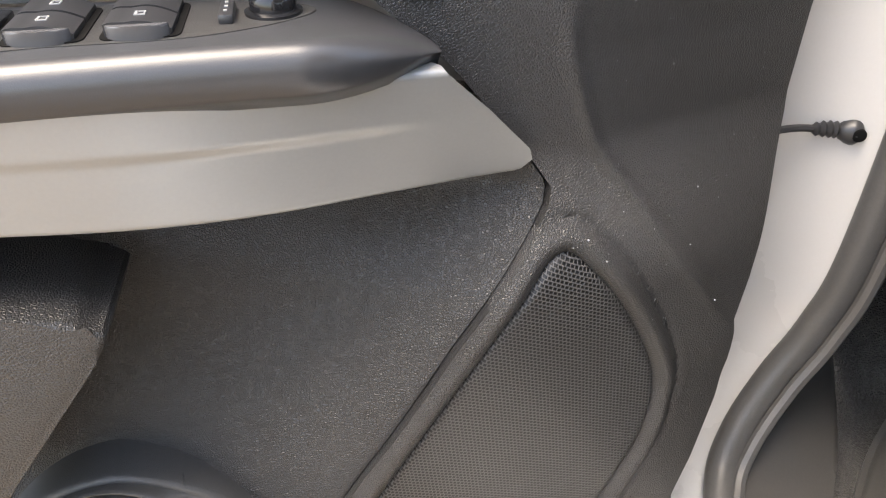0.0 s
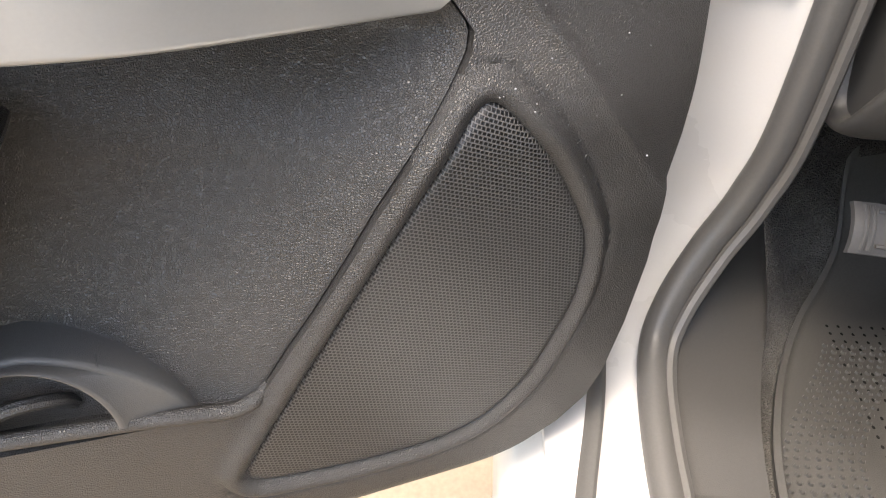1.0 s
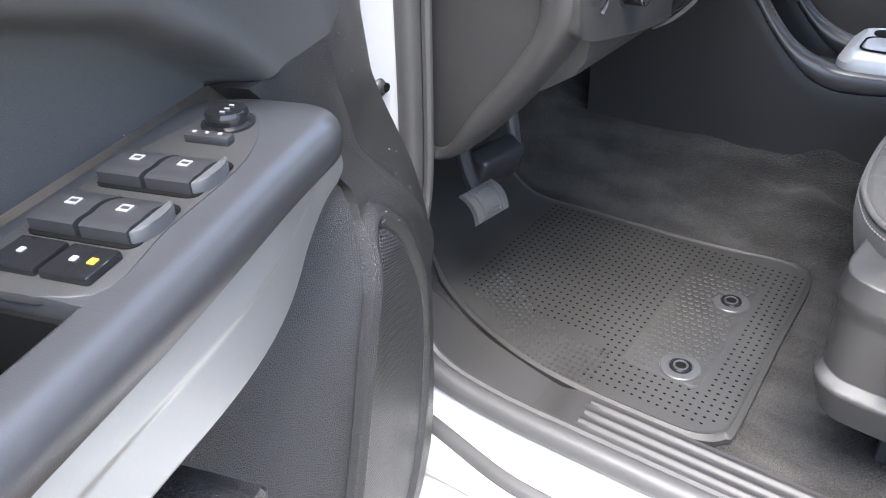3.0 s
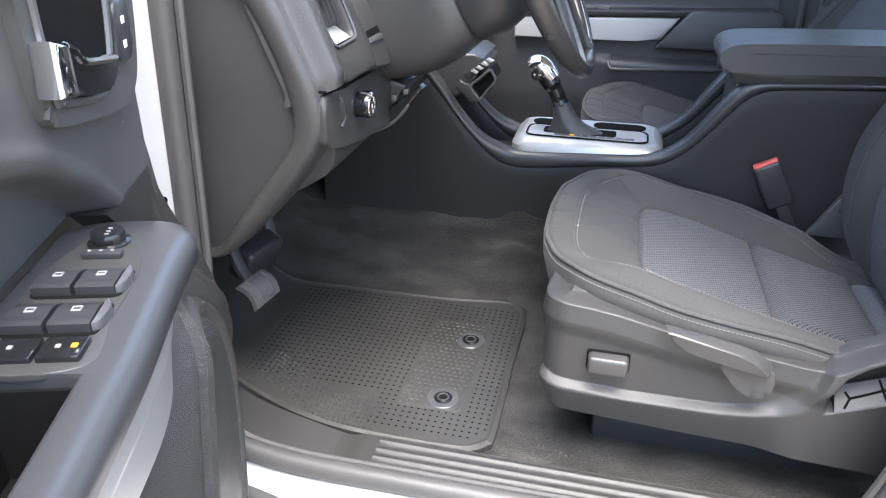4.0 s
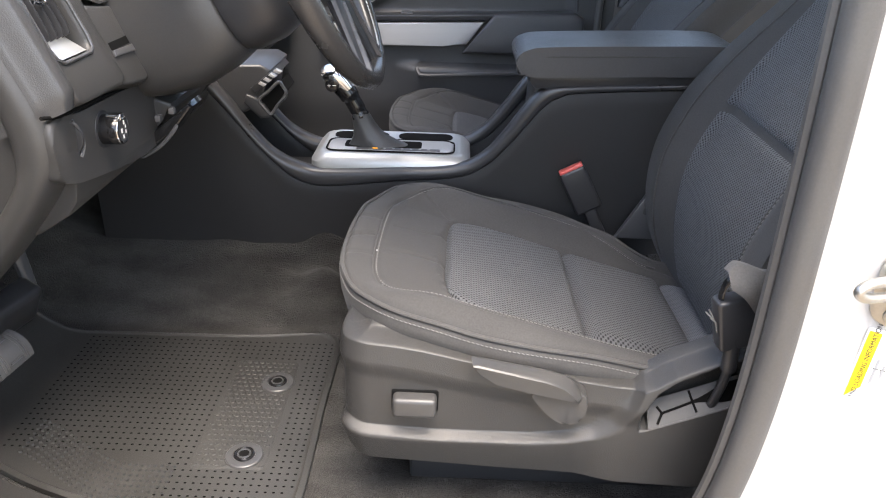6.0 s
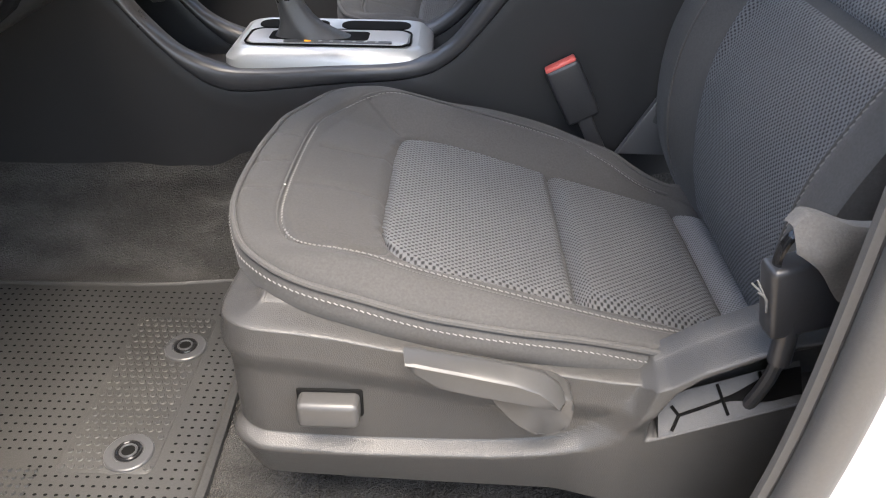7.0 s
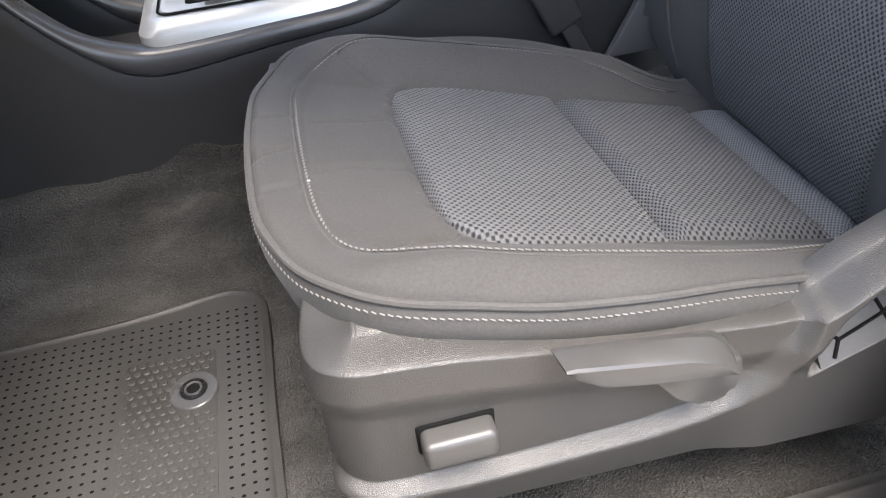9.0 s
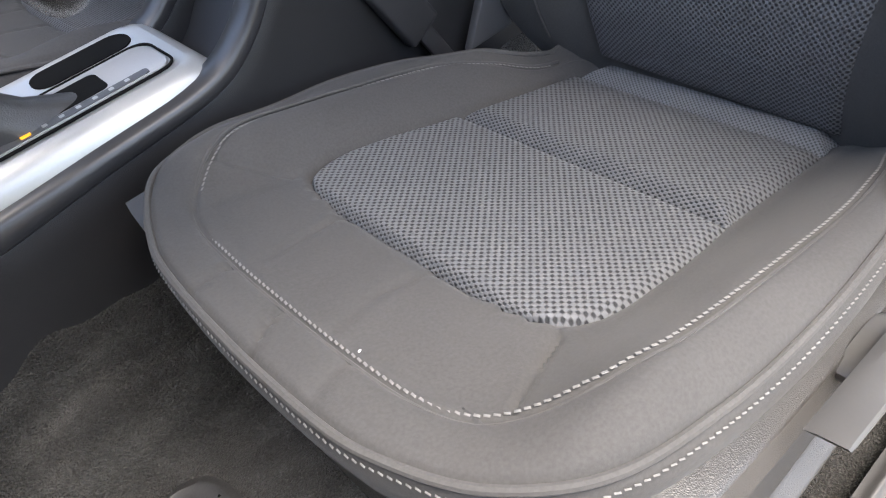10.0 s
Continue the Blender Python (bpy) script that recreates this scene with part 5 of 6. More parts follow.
RIDGE = ((0.655, 0.425), (0.669, 0.412), (0.676, 0.401), (0.690, 0.388), (0.72, 0.368), (0.752, 0.345), (0.79, 0.320), (0.832, 0.294), (0.868, 0.269), (0.893, 0.249), (0.908, 0.237), (0.925, 0.2255), (0.937, 0.223), (0.955, 0.235), (1.024, 0.290), (1.067, 0.336))
CREASE = ((0.786, 0.056), (0.876, 0.126), (0.966, 0.194), (1.026, 0.215), (1.3, 0.225))
SCOOP = ((0.27, 1.02), (0.298, 1.045), (0.354, 1.092), (0.42, 1.133), (0.52, 1.163), (0.80, 1.19), (1.1, 1.20))
GRILLE = [tuple(p) for p in curve_through([(0.212, 0.895), (0.193, 0.878), (0.170, 0.848), (0.146, 0.805), (0.132, 0.770), (0.129, 0.735), (0.134, 0.70), (0.147, 0.665), (0.172, 0.614), (0.210, 0.577), (0.256, 0.563), (0.318, 0.562), (0.373, 0.568), (0.408, 0.574), (0.4195, 0.587), (0.411, 0.607), (0.379, 0.660), (0.346, 0.712), (0.312, 0.765), (0.276, 0.820), (0.240, 0.874), (0.226, 0.891)], 5, True)]
GA = np.array(GRILLE)


def grille_gap(s, z):
    """Distance to the grille's outline, negative inside."""
    p = np.array((s, z))
    b = np.roll(GA, -1, 0)
    e = b - GA
    t = np.clip(((p - GA) * e).sum(1) / (e * e).sum(1), 0, 1)
    dist = np.sqrt((((GA + e * t[:, None]) - p) ** 2).sum(1).min())
    cross = (GA[:, 1] > z) != (b[:, 1] > z)
    xs = GA[:, 0] + (z - GA[:, 1]) / np.where(e[:, 1] == 0, 1e-9, e[:, 1]) * e[:, 0]
    inside = np.count_nonzero(cross & (s < xs)) % 2
    return -dist if inside else dist


def trim_w(s, z):
    w = (0.085 * (min(s, 0.42) - 0.165) + 0.011) * (1 - smooth(0.86, 0.965, z)) - 0.020 * smooth(0.86, 0.97, z)
    w -= 0.325 * max(0.0, lerp_table(CREASE, z) - s) - 0.0035 * math.exp(-((s - lerp_table(CREASE, z)) / 0.006) ** 2) * smooth(0.80, 0.86, z) * (1 - smooth(1.0, 1.08, z))
    w -= 0.10 * max(0.0, 0.13 - s) * (1 - smooth(0.74, 0.80, z)) + 0.02 * smooth(0.515, 0.468, z)
    return w


def front_w(s, z):
    """The trim with the raised surround of the speaker grille and the groove outside it."""
    w = trim_w(s, z)
    if z < 0.96 and s < 0.47:
        g = grille_gap(s, z)
        w += 0.0065 * math.exp(-((g - 0.011) / 0.0075) ** 2) - 0.005 * smooth(0.003, -0.003, g)
        w -= 0.0035 * math.exp(-((g - 0.0215) / 0.0022) ** 2) * max(smooth(0.25, 0.20, s), smooth(0.60, 0.565, z))
    return w


def row_sheet(z0, z1, left, nz, ns, wfn, power=1.0):
    return sheet(lambda z, t: (lambda s: (s, wfn(s, z), z))(lerp_table(EDGE, z) + (left(z) - lerp_table(EDGE, z)) * t ** power), lin(z0, z1, nz), lin(0, 1, ns), (0, -0.03, 0))


dput("lower_trim", row_sheet(0.468, 0.670, lambda z: 1.05, 80, 200, front_w, 1.8), M_PANEL, None, "grained dark grey lower door trim", 60)
dput("front_trim", row_sheet(0.670, 1.067, lambda z: lerp_table(RIDGE, z), 120, 80, front_w), M_PANEL, None, "grained dark grey front door trim", 60)


def upper_w(s, z):
    return trim_w(s, z) - 0.032 * smooth(lerp_table(SCOOP, s) + 0.004, lerp_table(SCOOP, s) - 0.008, z) * smooth(0.27, 0.33, s) + 0.004 * math.exp(-((z - lerp_table(SCOOP, s) - 0.014) / 0.008) ** 2)


dput("upper_trim", row_sheet(1.067, 1.34, lambda z: 1.05, 60, 120, upper_w), M_DUSTY, None, "dusty dark grey upper door trim", 60)


def insert_at(z, t):
    s0 = lerp_table(RIDGE, z)
    w = trim_w(s0, min(z, 0.93)) - 0.0045 - 0.007 * math.exp(-t / 0.006) - (0.020 + 0.045 * smooth(0.68, 0.88, z)) * smooth(-0.03, 0.34, t) - 0.02 * smooth(0.92, 0.99, z)
    return (s0 + (1.05 - s0) * t ** 1.4, w, z)


dput("door_insert", sheet(insert_at, lin(0.652, 1.0, 70), lin(0, 1, 80), (0, -0.02, 0)), M_PANEL, None, "grained charcoal insert below the armrest", 60)
grille = dput("speaker_grille", loft([[(0.23 + (s - 0.23) * f, trim_w(0.23 + (s - 0.23) * f, 0.72 + (z - 0.72) * f) + 0.0015 - 0.004 * smooth(0.97, 1, f), 0.72 + (z - 0.72) * f) for s, z in GRILLE] for f in [0.02] + lin(0.1, 0.96, 24) + [0.98, 1.0]]), M_MESH, None, "black perforated speaker grille", 60)
gme = grille.data
guv = gme.uv_layers.new(name="UVMap")
inv = DM.inverted()
for lo in gme.loops:
    q = inv @ gme.vertices[lo.vertex_index].co
    guv.data[lo.index].uv = (q.x * 0.92 + q.z * 0.39, q.z * 0.92 - q.x * 0.39)
dput("pocket_rim", tube(curve_through([(0.388, 0.024, 0.688), (0.399, 0.028, 0.677), (0.412, 0.030, 0.6715), (0.43, 0.031, 0.6725), (0.50, 0.031, 0.680), (0.70, 0.031, 0.690), (1.04, 0.031, 0.700)], 8), [0.003, 0.0034, 0.0038, 0.0042, 0.0046, 0.005, 0.0054, 0.0058] + [0.0065] * 41, 10), M_PANEL, None, "", 60)
# cup holder: a sloping half-moon face between two rounded lips, open below behind the pocket rim
arcs = []
for a, b, sc, zc, w in ((0.1080, 0.1110, 0.545, 0.645, -0.03), (0.1080, 0.1110, 0.545, 0.645, 0.016), (0.1070, 0.1118, 0.545, 0.645, 0.0215), (0.1050, 0.1112, 0.545, 0.645, 0.0250), (0.1025, 0.1090, 0.545, 0.645, 0.0260), (0.1000, 0.1075, 0.545, 0.645, 0.0260),
                        (0.064, 0.0745, 0.552, 0.681, 0.0335), (0.0615, 0.0750, 0.552, 0.6815, 0.0365), (0.0585, 0.0742, 0.552, 0.682, 0.0378), (0.0560, 0.0715, 0.552, 0.683, 0.0370), (0.0545, 0.068, 0.552, 0.683, 0.0330), (0.051, 0.060, 0.552, 0.683, -0.03)):
    p = 1.45 if a > 0.09 else 1.0
    arcs.append([(sc - a * math.copysign(abs(math.cos(q)) ** (p if q < math.pi / 2 else 1.0), math.cos(q)), w, zc + b * math.sin(q)) for q in [math.pi * i / 40 for i in range(41)]])
cup = dput("cup_surround", loft(arcs, False, False), M_DUSTY, None, "moulded cup holder surround", 60)
dput("cup_well", sheet(lambda a, z: (0.548 + 0.05 * math.sin(a), 0.028 - 0.046 * math.cos(a), z), lin(-1.5, 1.5, 20), lin(0.60, 0.738, 6), (0, -0.004, 0)), M_SMOOTH, cup, "", 60)
dput("cup_divider", tube(curve_through([(0.600, 0.020, 0.690), (0.575, 0.022, 0.703), (0.555, 0.020, 0.706), (0.535, 0.012, 0.697), (0.528, 0.006, 0.685)], 6), 0.0055, 8), M_PANEL, cup)
dput("pull_pocket", prism([tuple(p) for p in curve_through([(0.507, 0.903), (0.515, 0.915), (0.54, 0.925), (0.66, 0.935), (0.66, 0.775), (0.602, 0.779), (0.585, 0.80), (0.55, 0.845)], 4, True)], -0.03, 0.060, "y", 0.016, 4), M_PANEL, None, "moulded pull pocket")

# armrest and spear
def arm_ring(s):
    c = math.sin(min(max((s - 0.301) / 0.080, 0.0), 1.0) * math.pi / 2)
    wo, zt = 0.008 + 0.050 * c + 0.006 * smooth(0.4, 0.56, s), 1.0435 + 0.0245 * c ** 0.85
    wi = (-0.045 + 0.040 * (1 - c)) + (0.034 + 0.045) * smooth(0.5555, 0.5595, s)
    wt, zm = max(wo - 0.013 - 0.012 * (1 - c), wi + 0.006), 1.0435 + (zt - 1.0435) * 0.45
    ring = [(wi, 1.028), (wi, zt - 0.004), (wi + 0.0012, zt - 0.0012), (wi + 0.004, zt)]
    ring += [(wt + (wo - wt) * math.sin(q), zm + (zt - zm) * math.cos(q)) for q in [math.pi / 2 * i / 8 for i in range(9)]]
    ring += [(wo - 0.0005, 1.0445), (wo - 0.004, 1.0415), (wo - 0.012, 1.034)]
    return [(s, w, z) for w, z in ring]


dput("armrest", loft([arm_ring(s) for s in lin(0.3015, 0.40, 34) + lin(0.405, 0.550, 14) + lin(0.555, 0.560, 8) + lin(0.57, 0.98, 20)]), M_ARM, None, "satin dark grey armrest", 50)
dput("armrest", loft([[(s, w, z) for w, z in ((-0.06, 1.0), (-0.06, 1.067), (-0.024, 1.067), (-0.020, 1.062), (-0.020, 1.0))] for s in lin(0.5602, 0.98, 4)]), M_ARM, None, "satin dark grey armrest", 50)
# added near-black floor and walls, painted as the deep shade under the armrest
pull = dput("pull_cup", box(0.560, 0.96, -0.0215, 0.033, 0.985, 0.998, 0), M_SHADE_BLACK, None, "near-black faces painted as the shade in the pull cup")
dput("cup_wall_shade", box(0.5605, 0.563, -0.0185, 0.0335, 0.997, 1.060, 0), M_SHADE_BLACK, pull)
dput("cup_wall_shade", box(0.563, 0.96, -0.0195, -0.0170, 0.997, 1.060, 0), M_SHADE_BLACK, pull)


def spear(u, t):
    s0 = lerp_table(((0, 0.303), (0.35, 0.272), (0.75, 0.241), (0.86, 0.238), (0.95, 0.246), (1, 0.262)), t)
    s = s0 + (0.98 - s0) * u ** 1.7
    k = smooth(0.235, 0.56, s)
    k = 1 - (1 - k) ** 1.5
    top, low = (0.012 + 0.048 * k, 1.036 + 0.012 * k), (-0.016 + 0.072 * k, 0.948 + 0.030 * smooth(0.25, 0.62, s))
    w, z = top[0] + (low[0] - top[0]) * t ** 1.1, top[1] + (low[1] - top[1]) * t
    w -= 0.0018 * smooth(0.36, 0.46, t) * smooth(0.30, 0.36, s) + 0.006 * max(0, 1 - t / 0.05) ** 2 + 0.008 * max(0, 1 - (1 - t) / 0.06) ** 2
    return (s, w, z)


dput("armrest_spear", sheet(spear, lin(0, 1, 60), lin(0, 1, 50), (0.012, -0.02, 0)), M_SPEAR, None, "satin silver armrest spear", 60)

# switches in the armrest
dput("switch_bezel", prism([tuple(p) for p in curve_through([(0.372, -0.012), (0.380, 0.012), (0.43, 0.033), (0.50, 0.035), (0.552, 0.036), (0.554, -0.026), (0.50, -0.032), (0.43, -0.030)], 5, True)], 1.064, 1.0685, "z", 0.001), M_PLASTIC)
mk = dput("mirror_knob", loft([[(0.391 + r * math.cos(q), -0.001 + r * math.sin(q), 1.068 + h) for q in [2 * math.pi * i / 28 for i in range(28)]] for r, h in ((0.0155, 0), (0.0155, 0.002), (0.0125, 0.003), (0.0125, 0.008), (0.0115, 0.010), (0.005, 0.0095))]), M_GLOSS, None, "round mirror adjuster")
for a, b in ((-0.005, 0.0), (0.0, 0.0), (0.005, 0.0)):
    dput("knob_mark", box(0.3905 + a, 0.3917 + a, -0.0015 + b, 0.0015 + b, 1.0778, 1.0783, 0), M_PTRIM, mk)
msel = dput("mirror_selector", box(0.411, 0.419, -0.012, 0.016, 1.068, 1.0735, 0.0015), M_SMOOTH)
for i in range(3):
    dput("selector_mark", box(0.4142, 0.416, -0.0075 + i * 0.008, -0.0055 + i * 0.008, 1.0736, 1.0742, 0), M_PTRIM, msel)
for sc, z0 in ((0.456, 1.066), (0.502, 1.066)):
    # near-black plate painted as the shade round the window switches
    dput("switch_well", prism(round_rect(sc - 0.020, sc + 0.019, -0.027, 0.032, 0.006), 1.066, 1.0692, "z", 0), M_SHADE_BLACK)
    for wc in (-0.0125, 0.0155):
        b = dput("window_switch", sheet(lambda u, v: (sc + u, wc + v, 1.069 + 0.0075 * math.cos(u / 0.016 * 1.2) + 0.0035 * smooth(0.004, 0.016, u)), lin(-0.016, 0.016, 14), lin(-0.0125, 0.0125, 6), (0, 0, -0.008)), M_SMOOTH, None, "window switch with a white symbol")
        dput("symbol", box(sc - 0.003, sc - 0.0022, wc - 0.003, wc + 0.003, 1.0764, 1.0770, 0), M_PTRIM, b)
        dput("symbol", box(sc + 0.001, sc + 0.0024, wc - 0.003, wc + 0.003, 1.0764, 1.0770, 0), M_PTRIM, b)
        for e in (-0.003, 0.0024):
            dput("symbol", box(sc - 0.0022, sc + 0.001, wc + e, wc + e + 0.0006, 1.0764, 1.0770, 0), M_PTRIM, b)
    dput("switch_dish", prism([(0.040 * 0 + sc + 0.015 * math.cos(q), 0.0285 + 0.006 * math.sin(q)) for q in [math.pi * i / 12 for i in range(13)]], 1.066, 1.0755, "z", 0.0015), M_RAIL)
for wc, lamp in ((-0.008, False), (0.019, True)):
    b = dput("lock_button", box(0.526, 0.548, wc - 0.0125, wc + 0.0125, 1.066, 1.0725, 0.0015), M_GLOSS, None, "lock button with a white symbol")
    dput("symbol", box(0.5355, 0.539, wc - 0.004, wc - 0.001, 1.0724, 1.0732, 0.0003), M_PTRIM, b)
    if lamp:
        dput("button_lamp", box(0.535, 0.539, wc + 0.005, wc + 0.0085, 1.0724, 1.0732, 0.0003), M_AMBER, b, "lit orange lamp")

# inner handle
hb = dput("handle_bezel", prism([tuple(p) for p in curve_through([(0.203, 1.33), (0.208, 1.23), (0.222, 1.172), (0.240, 1.149), (0.268, 1.141), (0.316, 1.145), (0.400, 1.161), (0.420, 1.172), (0.427, 1.20), (0.432, 1.26), (0.434, 1.33)], 5, True)], -0.04, -0.011, "y", 0.009, 4), M_DUSTY, None, "dusty handle surround")
RECESS = [tuple(p) for p in curve_through([(0.281, 1.315), (0.284, 1.235), (0.297, 1.184), (0.314, 1.167), (0.336, 1.165), (0.396, 1.177), (0.409, 1.186), (0.413, 1.25), (0.414, 1.315)], 5, True)]
# flat near-black plate; the recess is only painted shade, not sunk
dput("handle_recess", prism(RECESS, -0.0115, -0.0103, "y", 0), M_SHADE_BLACK, hb, "near-black plate painted as the shade of the finger recess")
dput("recess_rim", tube([(s, -0.0095, z) for s, z in RECESS], 0.0036, 8, True), M_RAIL, hb)
ih = dput("inner_handle", prism([tuple(p) for p in curve_through([(0.301, 1.184), (0.317, 1.171), (0.336, 1.169), (0.398, 1.182), (0.404, 1.195), (0.402, 1.210), (0.388, 1.207), (0.372, 1.198), (0.335, 1.190)], 4, True)], -0.0105, -0.001, "y", 0.004, 3), M_GLOSS, hb, "gloss black inner handle")
dput("handle_edge", tube(curve_through([(0.300, -0.004, 1.186), (0.335, -0.003, 1.192), (0.370, -0.002, 1.199), (0.384, -0.001, 1.208), (0.400, 0.0, 1.215)], 6), 0.0036, 8), M_CHROME, ih, "chrome edge")
dput("handle_end", prism([(0.405, 1.183), (0.431, 1.188), (0.429, 1.224), (0.407, 1.219)], -0.012, 0.007, "y", 0.004, 3), M_CHROME, ih, "chrome end of the handle")
rocker = dput("lock_rocker", prism([tuple(p) for p in curve_through([(0.247, 1.178), (0.266, 1.177), (0.284, 1.184), (0.280, 1.205), (0.272, 1.224), (0.244, 1.220), (0.243, 1.20)], 4, True)], -0.012, -0.006, "y", 0.002, 2), M_SMOOTH, hb, "lock rocker with white symbols")
for a, b in ((0.260, 1.209), (0.263, 1.190)):
    dput("symbol", box(a - 0.004, a + 0.004, -0.0062, -0.0055, b - 0.003, b + 0.003, 0.0002), M_PRINT, rocker)
# dust flecks on the upper trim
flecks = bmesh.new()
for i in range(60):
    z = 0.83 + 0.45 * random.random() ** 1.3
    sx = lerp_table(EDGE, z) + 0.02 + random.random() * (0.16 if z < 1.06 else 0.6)
    k = 0.0004 + 0.0005 * random.random() ** 2
    bmesh.ops.create_icosphere(flecks, subdivisions=1, radius=k, matrix=Matrix.Translation((sx, (front_w if z < 1.067 else upper_w)(sx, z) + 0.0002, z)))
tagged(dput("dust_flecks", flecks, M_GREYLABEL), "pale dust flecks", kind="stuff")
dput("door_shell", box(0.01, 1.10, -0.20, -0.115, 0.52, 1.34, 0.012), M_WHITE, None, "white painted door shell")
dput("glass_seal", box(0.02, 1.08, -0.13, -0.06, 1.335, 1.35, 0.004), M_SEAL)
dput("window_glass", box(0.06, 1.08, -0.105, -0.10, 1.34, 1.70, 0), M_GLASS).visible_shadow = False

# wiring boot between pillar and door
wire = thing("door_harness", (-0.39, -0.05, 0.90), "black door check strap with a ribbed end on the white pillar", "check strap")
put("strap", tube(curve_through([(-0.375, -0.112, 0.906), (-0.384, -0.085, 0.907), (-0.386, -0.060, 0.906)], 6), 0.0035, 8), M_SMOOTH, wire)
put("boot", tube(curve_through([(-0.386, -0.072, 0.906), (-0.386, -0.058, 0.9065), (-0.386, -0.046, 0.906), (-0.388, -0.032, 0.905)], 5), [0.004, 0.0065, 0.005, 0.0075, 0.0055, 0.008, 0.006, 0.008, 0.006, 0.0085, 0.0095, 0.0115, 0.0125, 0.0125, 0.011, 0.008], 12), M_SMOOTH, wire)
put("fixing_eye", cyl(0.006, 0.004, 14, m=pose(-0.3765, -0.036, 0.906, 0, 90, 0), bevel=0.001), M_SHADE_BLACK, wire)

# ---- passenger side ----
pdoor = thing("passenger_door", (0.3, 1.38, 0.6), "closed passenger door with dark trim and a silver spear", "door")


def p_w(x, z):
    y = 1.375 + 0.02 * smooth(0.75, 0.6, z)
    arch = 1.118 - 0.45 * max(0, 0.42 - x) ** 2 * 2
    y += 0.022 * smooth(arch + 0.006, arch - 0.006, z) * smooth(0.60, 0.585, x) * smooth(0.97, 0.985, z)
    y -= 0.03 * smooth(0.85, 0.835, z) * smooth(0.10, 0.19, x) * (1 - smooth(0.835, 0.70, z) * 0.5)
    return y


put("door_trim", sheet(lambda x, z: (x, p_w(x, z), z), lin(-0.45, 0.66, 90), lin(0.5, 1.28, 90), (0, 0.04, 0)), M_FAR, pdoor, "", 60)
put("armrest", prism([(0.30, 0.885), (0.325, 0.915), (0.385, 0.990), (0.60, 0.999), (0.625, 0.985), (0.63, 0.91), (0.59, 0.885)], 1.33, 1.40, "y", 0.01, 3), M_FAR, pdoor)
put("spear", prism([(-0.10, 0.952), (0.358, 0.967), (0.312, 0.906), (0.25, 0.900), (-0.10, 0.892)], 1.345, 1.40, "y", 0.006, 3), M_PTRIM, pdoor, "satin silver spear")
put("spear_cap", prism([(-0.10, 0.955), (-0.10, 0.972), (0.392, 0.990), (0.366, 0.971)], 1.343, 1.40, "y", 0.004), M_SMOOTH, pdoor)
put("window_switch", box(0.13, 0.165, 1.352, 1.372, 0.978, 0.986, 0.002), M_RAIL, pdoor)
put("pocket_lip", tube(curve_through([(0.176, 1.345, 0.838), (0.182, 1.335, 0.826), (0.205, 1.330, 0.821), (0.35, 1.330, 0.829), (0.62, 1.330, 0.843)], 6), 0.0055, 8), M_FAR, pdoor)
put("arch_line", tube(curve_through([(0.02, 1.356, 0.985), (0.073, 1.356, 1.021), (0.156, 1.356, 1.059), (0.26, 1.356, 1.085), (0.364, 1.356, 1.098), (0.560, 1.356, 1.113), (0.592, 1.356, 1.103), (0.602, 1.356, 1.07), (0.607, 1.356, 1.0)], 6), 0.004, 8), M_FAR, pdoor)
ph = put("handle_bezel", prism(round_rect(-0.05, 0.10, 1.085, 1.17, 0.02), 1.362, 1.385, "y", 0.006), M_PLASTIC, pdoor)
put("inner_handle", prism(round_rect(-0.03, 0.085, 1.105, 1.135, 0.012), 1.350, 1.368, "y", 0.004), M_CHROME, ph, "chrome inner handle")
put("door_glass", box(-0.40, 0.66, 1.40, 1.404, 1.27, 1.68, 0), M_GLASS, pdoor).visible_shadow = False
lone("far_pillar", sheet(lambda z, t: (0.665 + 0.03 * (z - 0.9) + 0.13 * t, 1.375 - 0.02 * math.sin(t * 3.1), z), lin(0.5, 1.72, 12), lin(0, 1, 8), (0, 0.05, 0)), M_PLASTIC, "dark trimmed centre pillar on the passenger side", "pillar", kind="structure")
lone("far_seal", tube([(0.662, 1.36, 0.6), (0.665, 1.36, 1.0), (0.68, 1.355, 1.5)], 0.010, 8), M_SEAL, "grey rubber seal of the passenger door", "seal", kind="structure")
lone("rear_door_trim", sheet(lambda x, z: (x, 1.38, z), lin(0.80, 1.72, 8), lin(0.5, 1.25, 8), (0, 0.04, 0)), M_FAR, "dark rear door trim on the passenger side", "trim", kind="structure")
lone("rear_glass", box(0.80, 1.62, 1.40, 1.404, 1.25, 1.68, 0), M_GLASS, "clear rear side glass", "window", kind="structure").visible_shadow = False
pb = thing("passenger_belt", (0.72, 1.34, 1.1), "grey passenger seat belt hanging with a chrome tongue", "seat belt")
put("webbing", box(0.70, 0.748, 1.325, 1.328, 0.75, 1.6, 0), M_WEB, pb)
put("tongue", box(0.698, 0.75, 1.317, 1.333, 1.06, 1.09, 0.004), M_GLOSS, pb)
put("tongue_plate", box(0.705, 0.738, 1.319, 1.323, 1.02, 1.065, 0.001), M_CHROME, pb)


# labels on the centre pillar
def lettering(text, size, m):
    """Flat letters of the built-in font, lying in the plane of m."""
    cu = bpy.data.curves.new("letters", "FONT")
    cu.body, cu.size, cu.extrude = text, size, 0.0001
    tmp = bpy.data.objects.new("letters", cu)
    scene.collection.objects.link(tmp)
    me = bpy.data.meshes.new_from_object(tmp.evaluated_get(bpy.context.evaluated_depsgraph_get()))
    bpy.data.objects.remove(tmp)
    bm = bmesh.new()
    bm.from_mesh(me)
    bpy.data.meshes.remove(me)
    bm.transform(m)
    return bm


nrm = Vector((-0.408, -0.913, 0))
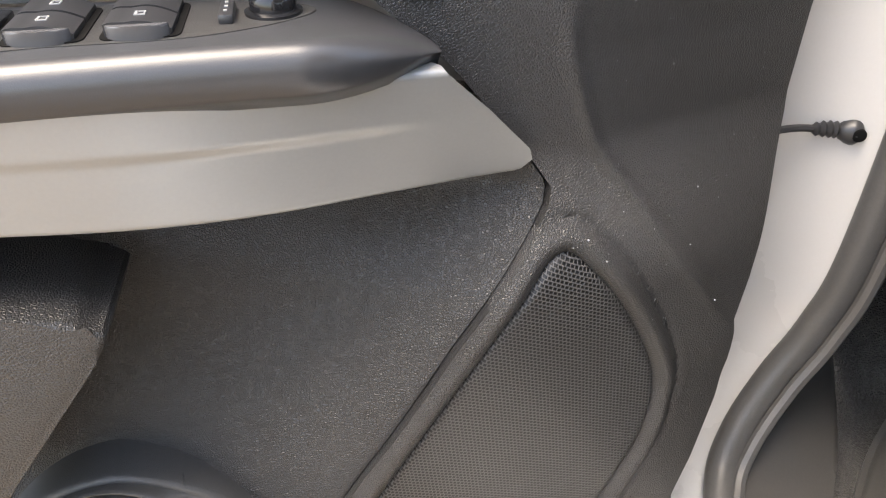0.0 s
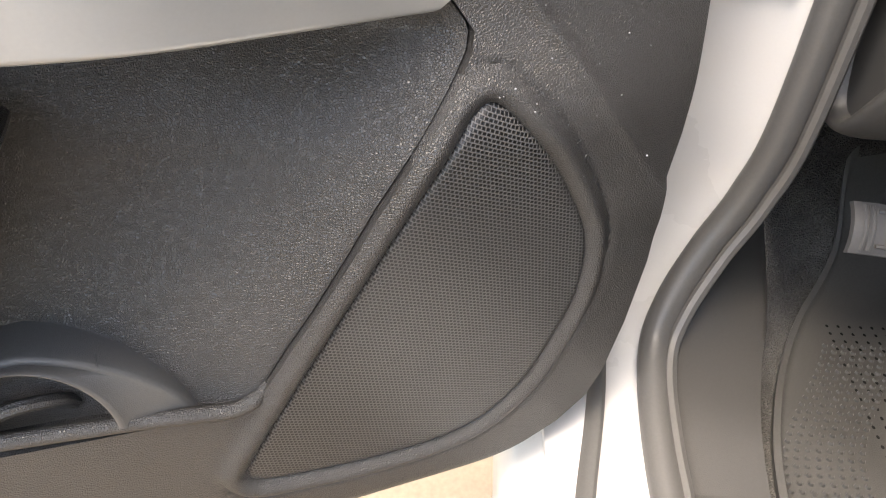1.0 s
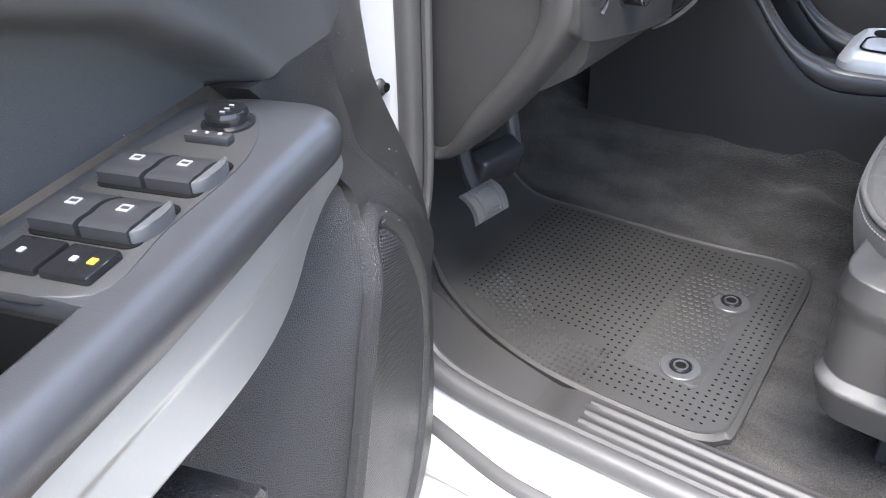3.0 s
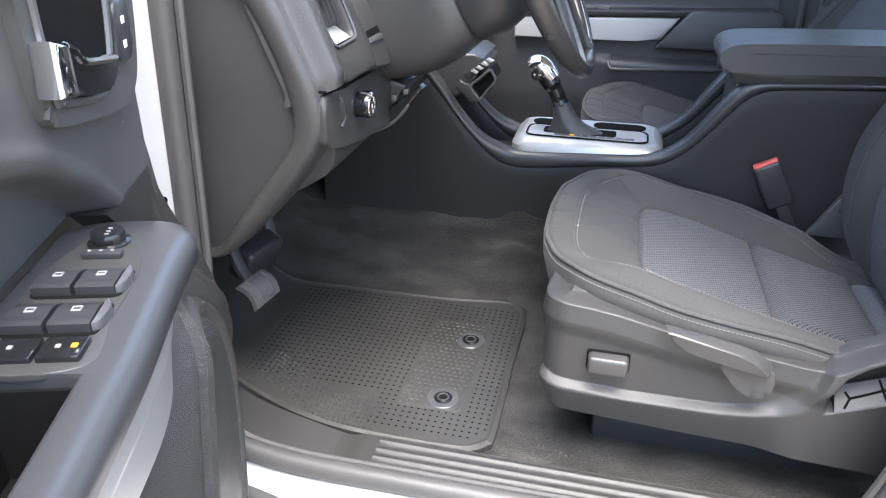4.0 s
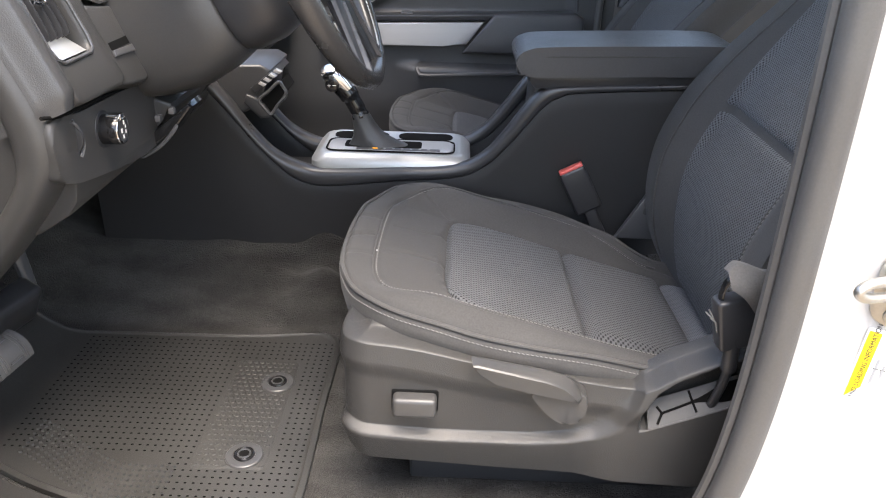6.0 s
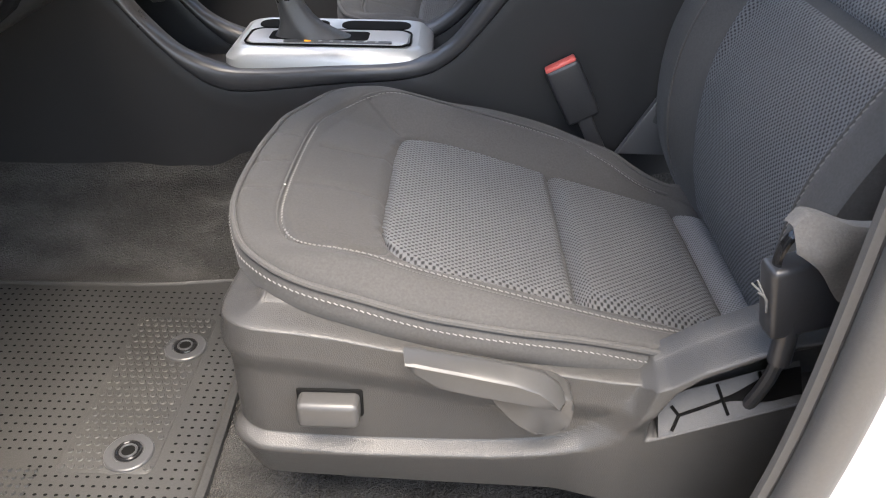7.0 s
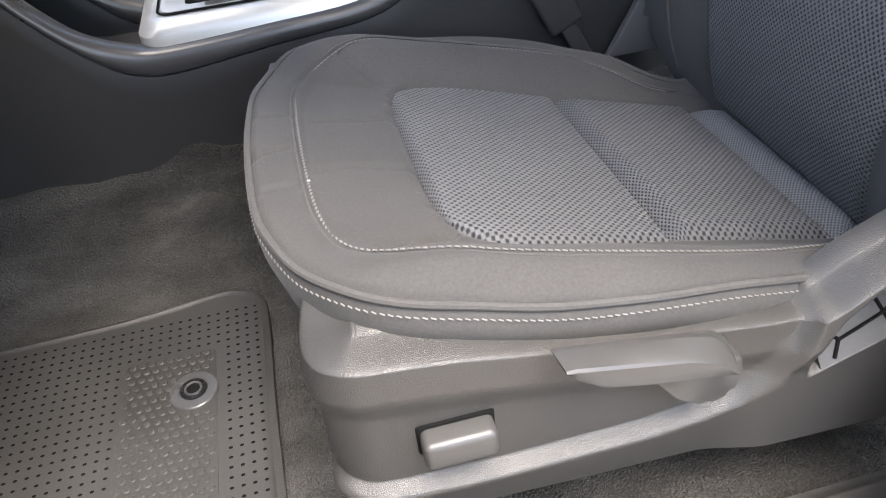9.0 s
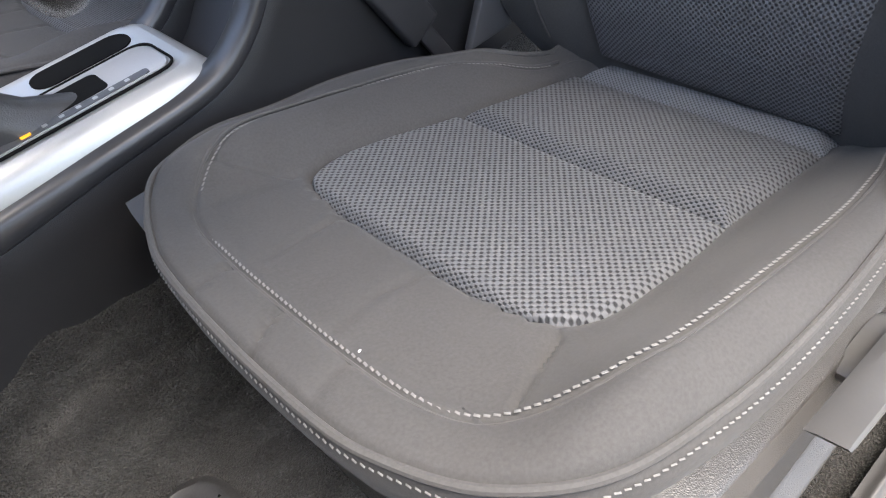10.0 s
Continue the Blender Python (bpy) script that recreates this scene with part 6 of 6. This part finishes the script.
hor = Vector((0.913, -0.408, 0))


def on_pillar(x, z, tilt, lift=0.0015):
    """A frame on the pillar's outer face: first axis along the writing."""
    y = -0.104 - 0.447 * (x - 0.624) + 0.002
    a = (hor * math.sin(radians(tilt)) + Vector((0, 0, 1)) * math.cos(radians(tilt))).normalized()
    b = nrm.cross(a)
    m = Matrix((a, b, nrm)).transposed().to_4x4()
    m.translation = Vector((x, y, z)) + nrm * lift
    return m


lm = on_pillar(0.689, 0.822, 4) @ Matrix.Scale(0.92, 4)
tyre_label = thing("tire_label", tuple(lm.translation), "white and yellow tire and loading label on the pillar", "label")


def lput(name, bm, mat, label=""):
    bm.transform(lm)
    return put(name, bm, mat, tyre_label, label)


lput("paper", prism(round_rect(-0.004, 0.118, -0.052, 0.004, 0.003), 0, 0.0004, "z", 0), M_LABEL)
lput("yellow_band", prism(round_rect(0.012, 0.114, -0.010, 0.002, 0.001), 0.0006, 0.0009, "z", 0), M_YELLOW, "yellow heading band")
lput("yellow_field", prism(round_rect(0.086, 0.114, -0.036, -0.022, 0.001), 0.0006, 0.0009, "z", 0), M_YELLOW)
put("heading", lettering("TIRE AND LOADING INFORMATION", 0.0068, lm @ pose(0.014, -0.0072, 0.0011)), M_INK, tyre_label)
for i in range(5):
    lput("text_line", box(0.0, 0.084 - 0.006 * (i % 3), -0.0175 - i * 0.0070, -0.0150 - i * 0.0070, 0.0006, 0.0009, 0), M_GREYLABEL)
for i in range(4):
    lput("table_rule", box(0.0 + i * 0.024, 0.0006 + i * 0.024, -0.050, -0.012, 0.0006, 0.0009, 0), M_INK)
lput("tire_icon", cyl(0.008, 0.0004, 24, m=pose(0.001, -0.003, 0.0008)), M_INK)
gm = on_pillar(0.688, 1.055, -14)
grey_label = thing("grey_label", tuple(gm.translation), "grey printed data label on the white pillar", "label")
for nm, args, mt in (("paper", (0, 0.100, -0.06, 0, 0.0, 0.0004), M_GREYLABEL), ("code_square", (0.006, 0.018, -0.016, -0.004, 0.0006, 0.0009), M_INK)):
    q = box(*args, 0)
    q.transform(gm)
    put(nm, q, mt, grey_label)
for i in range(5):
    q = box(0.025, 0.093 - 0.01 * (i % 2), -0.010 - i * 0.010, -0.007 - i * 0.010, 0.0006, 0.0009, 0)
    q.transform(gm)
    put("text_line", q, M_INK, grey_label)
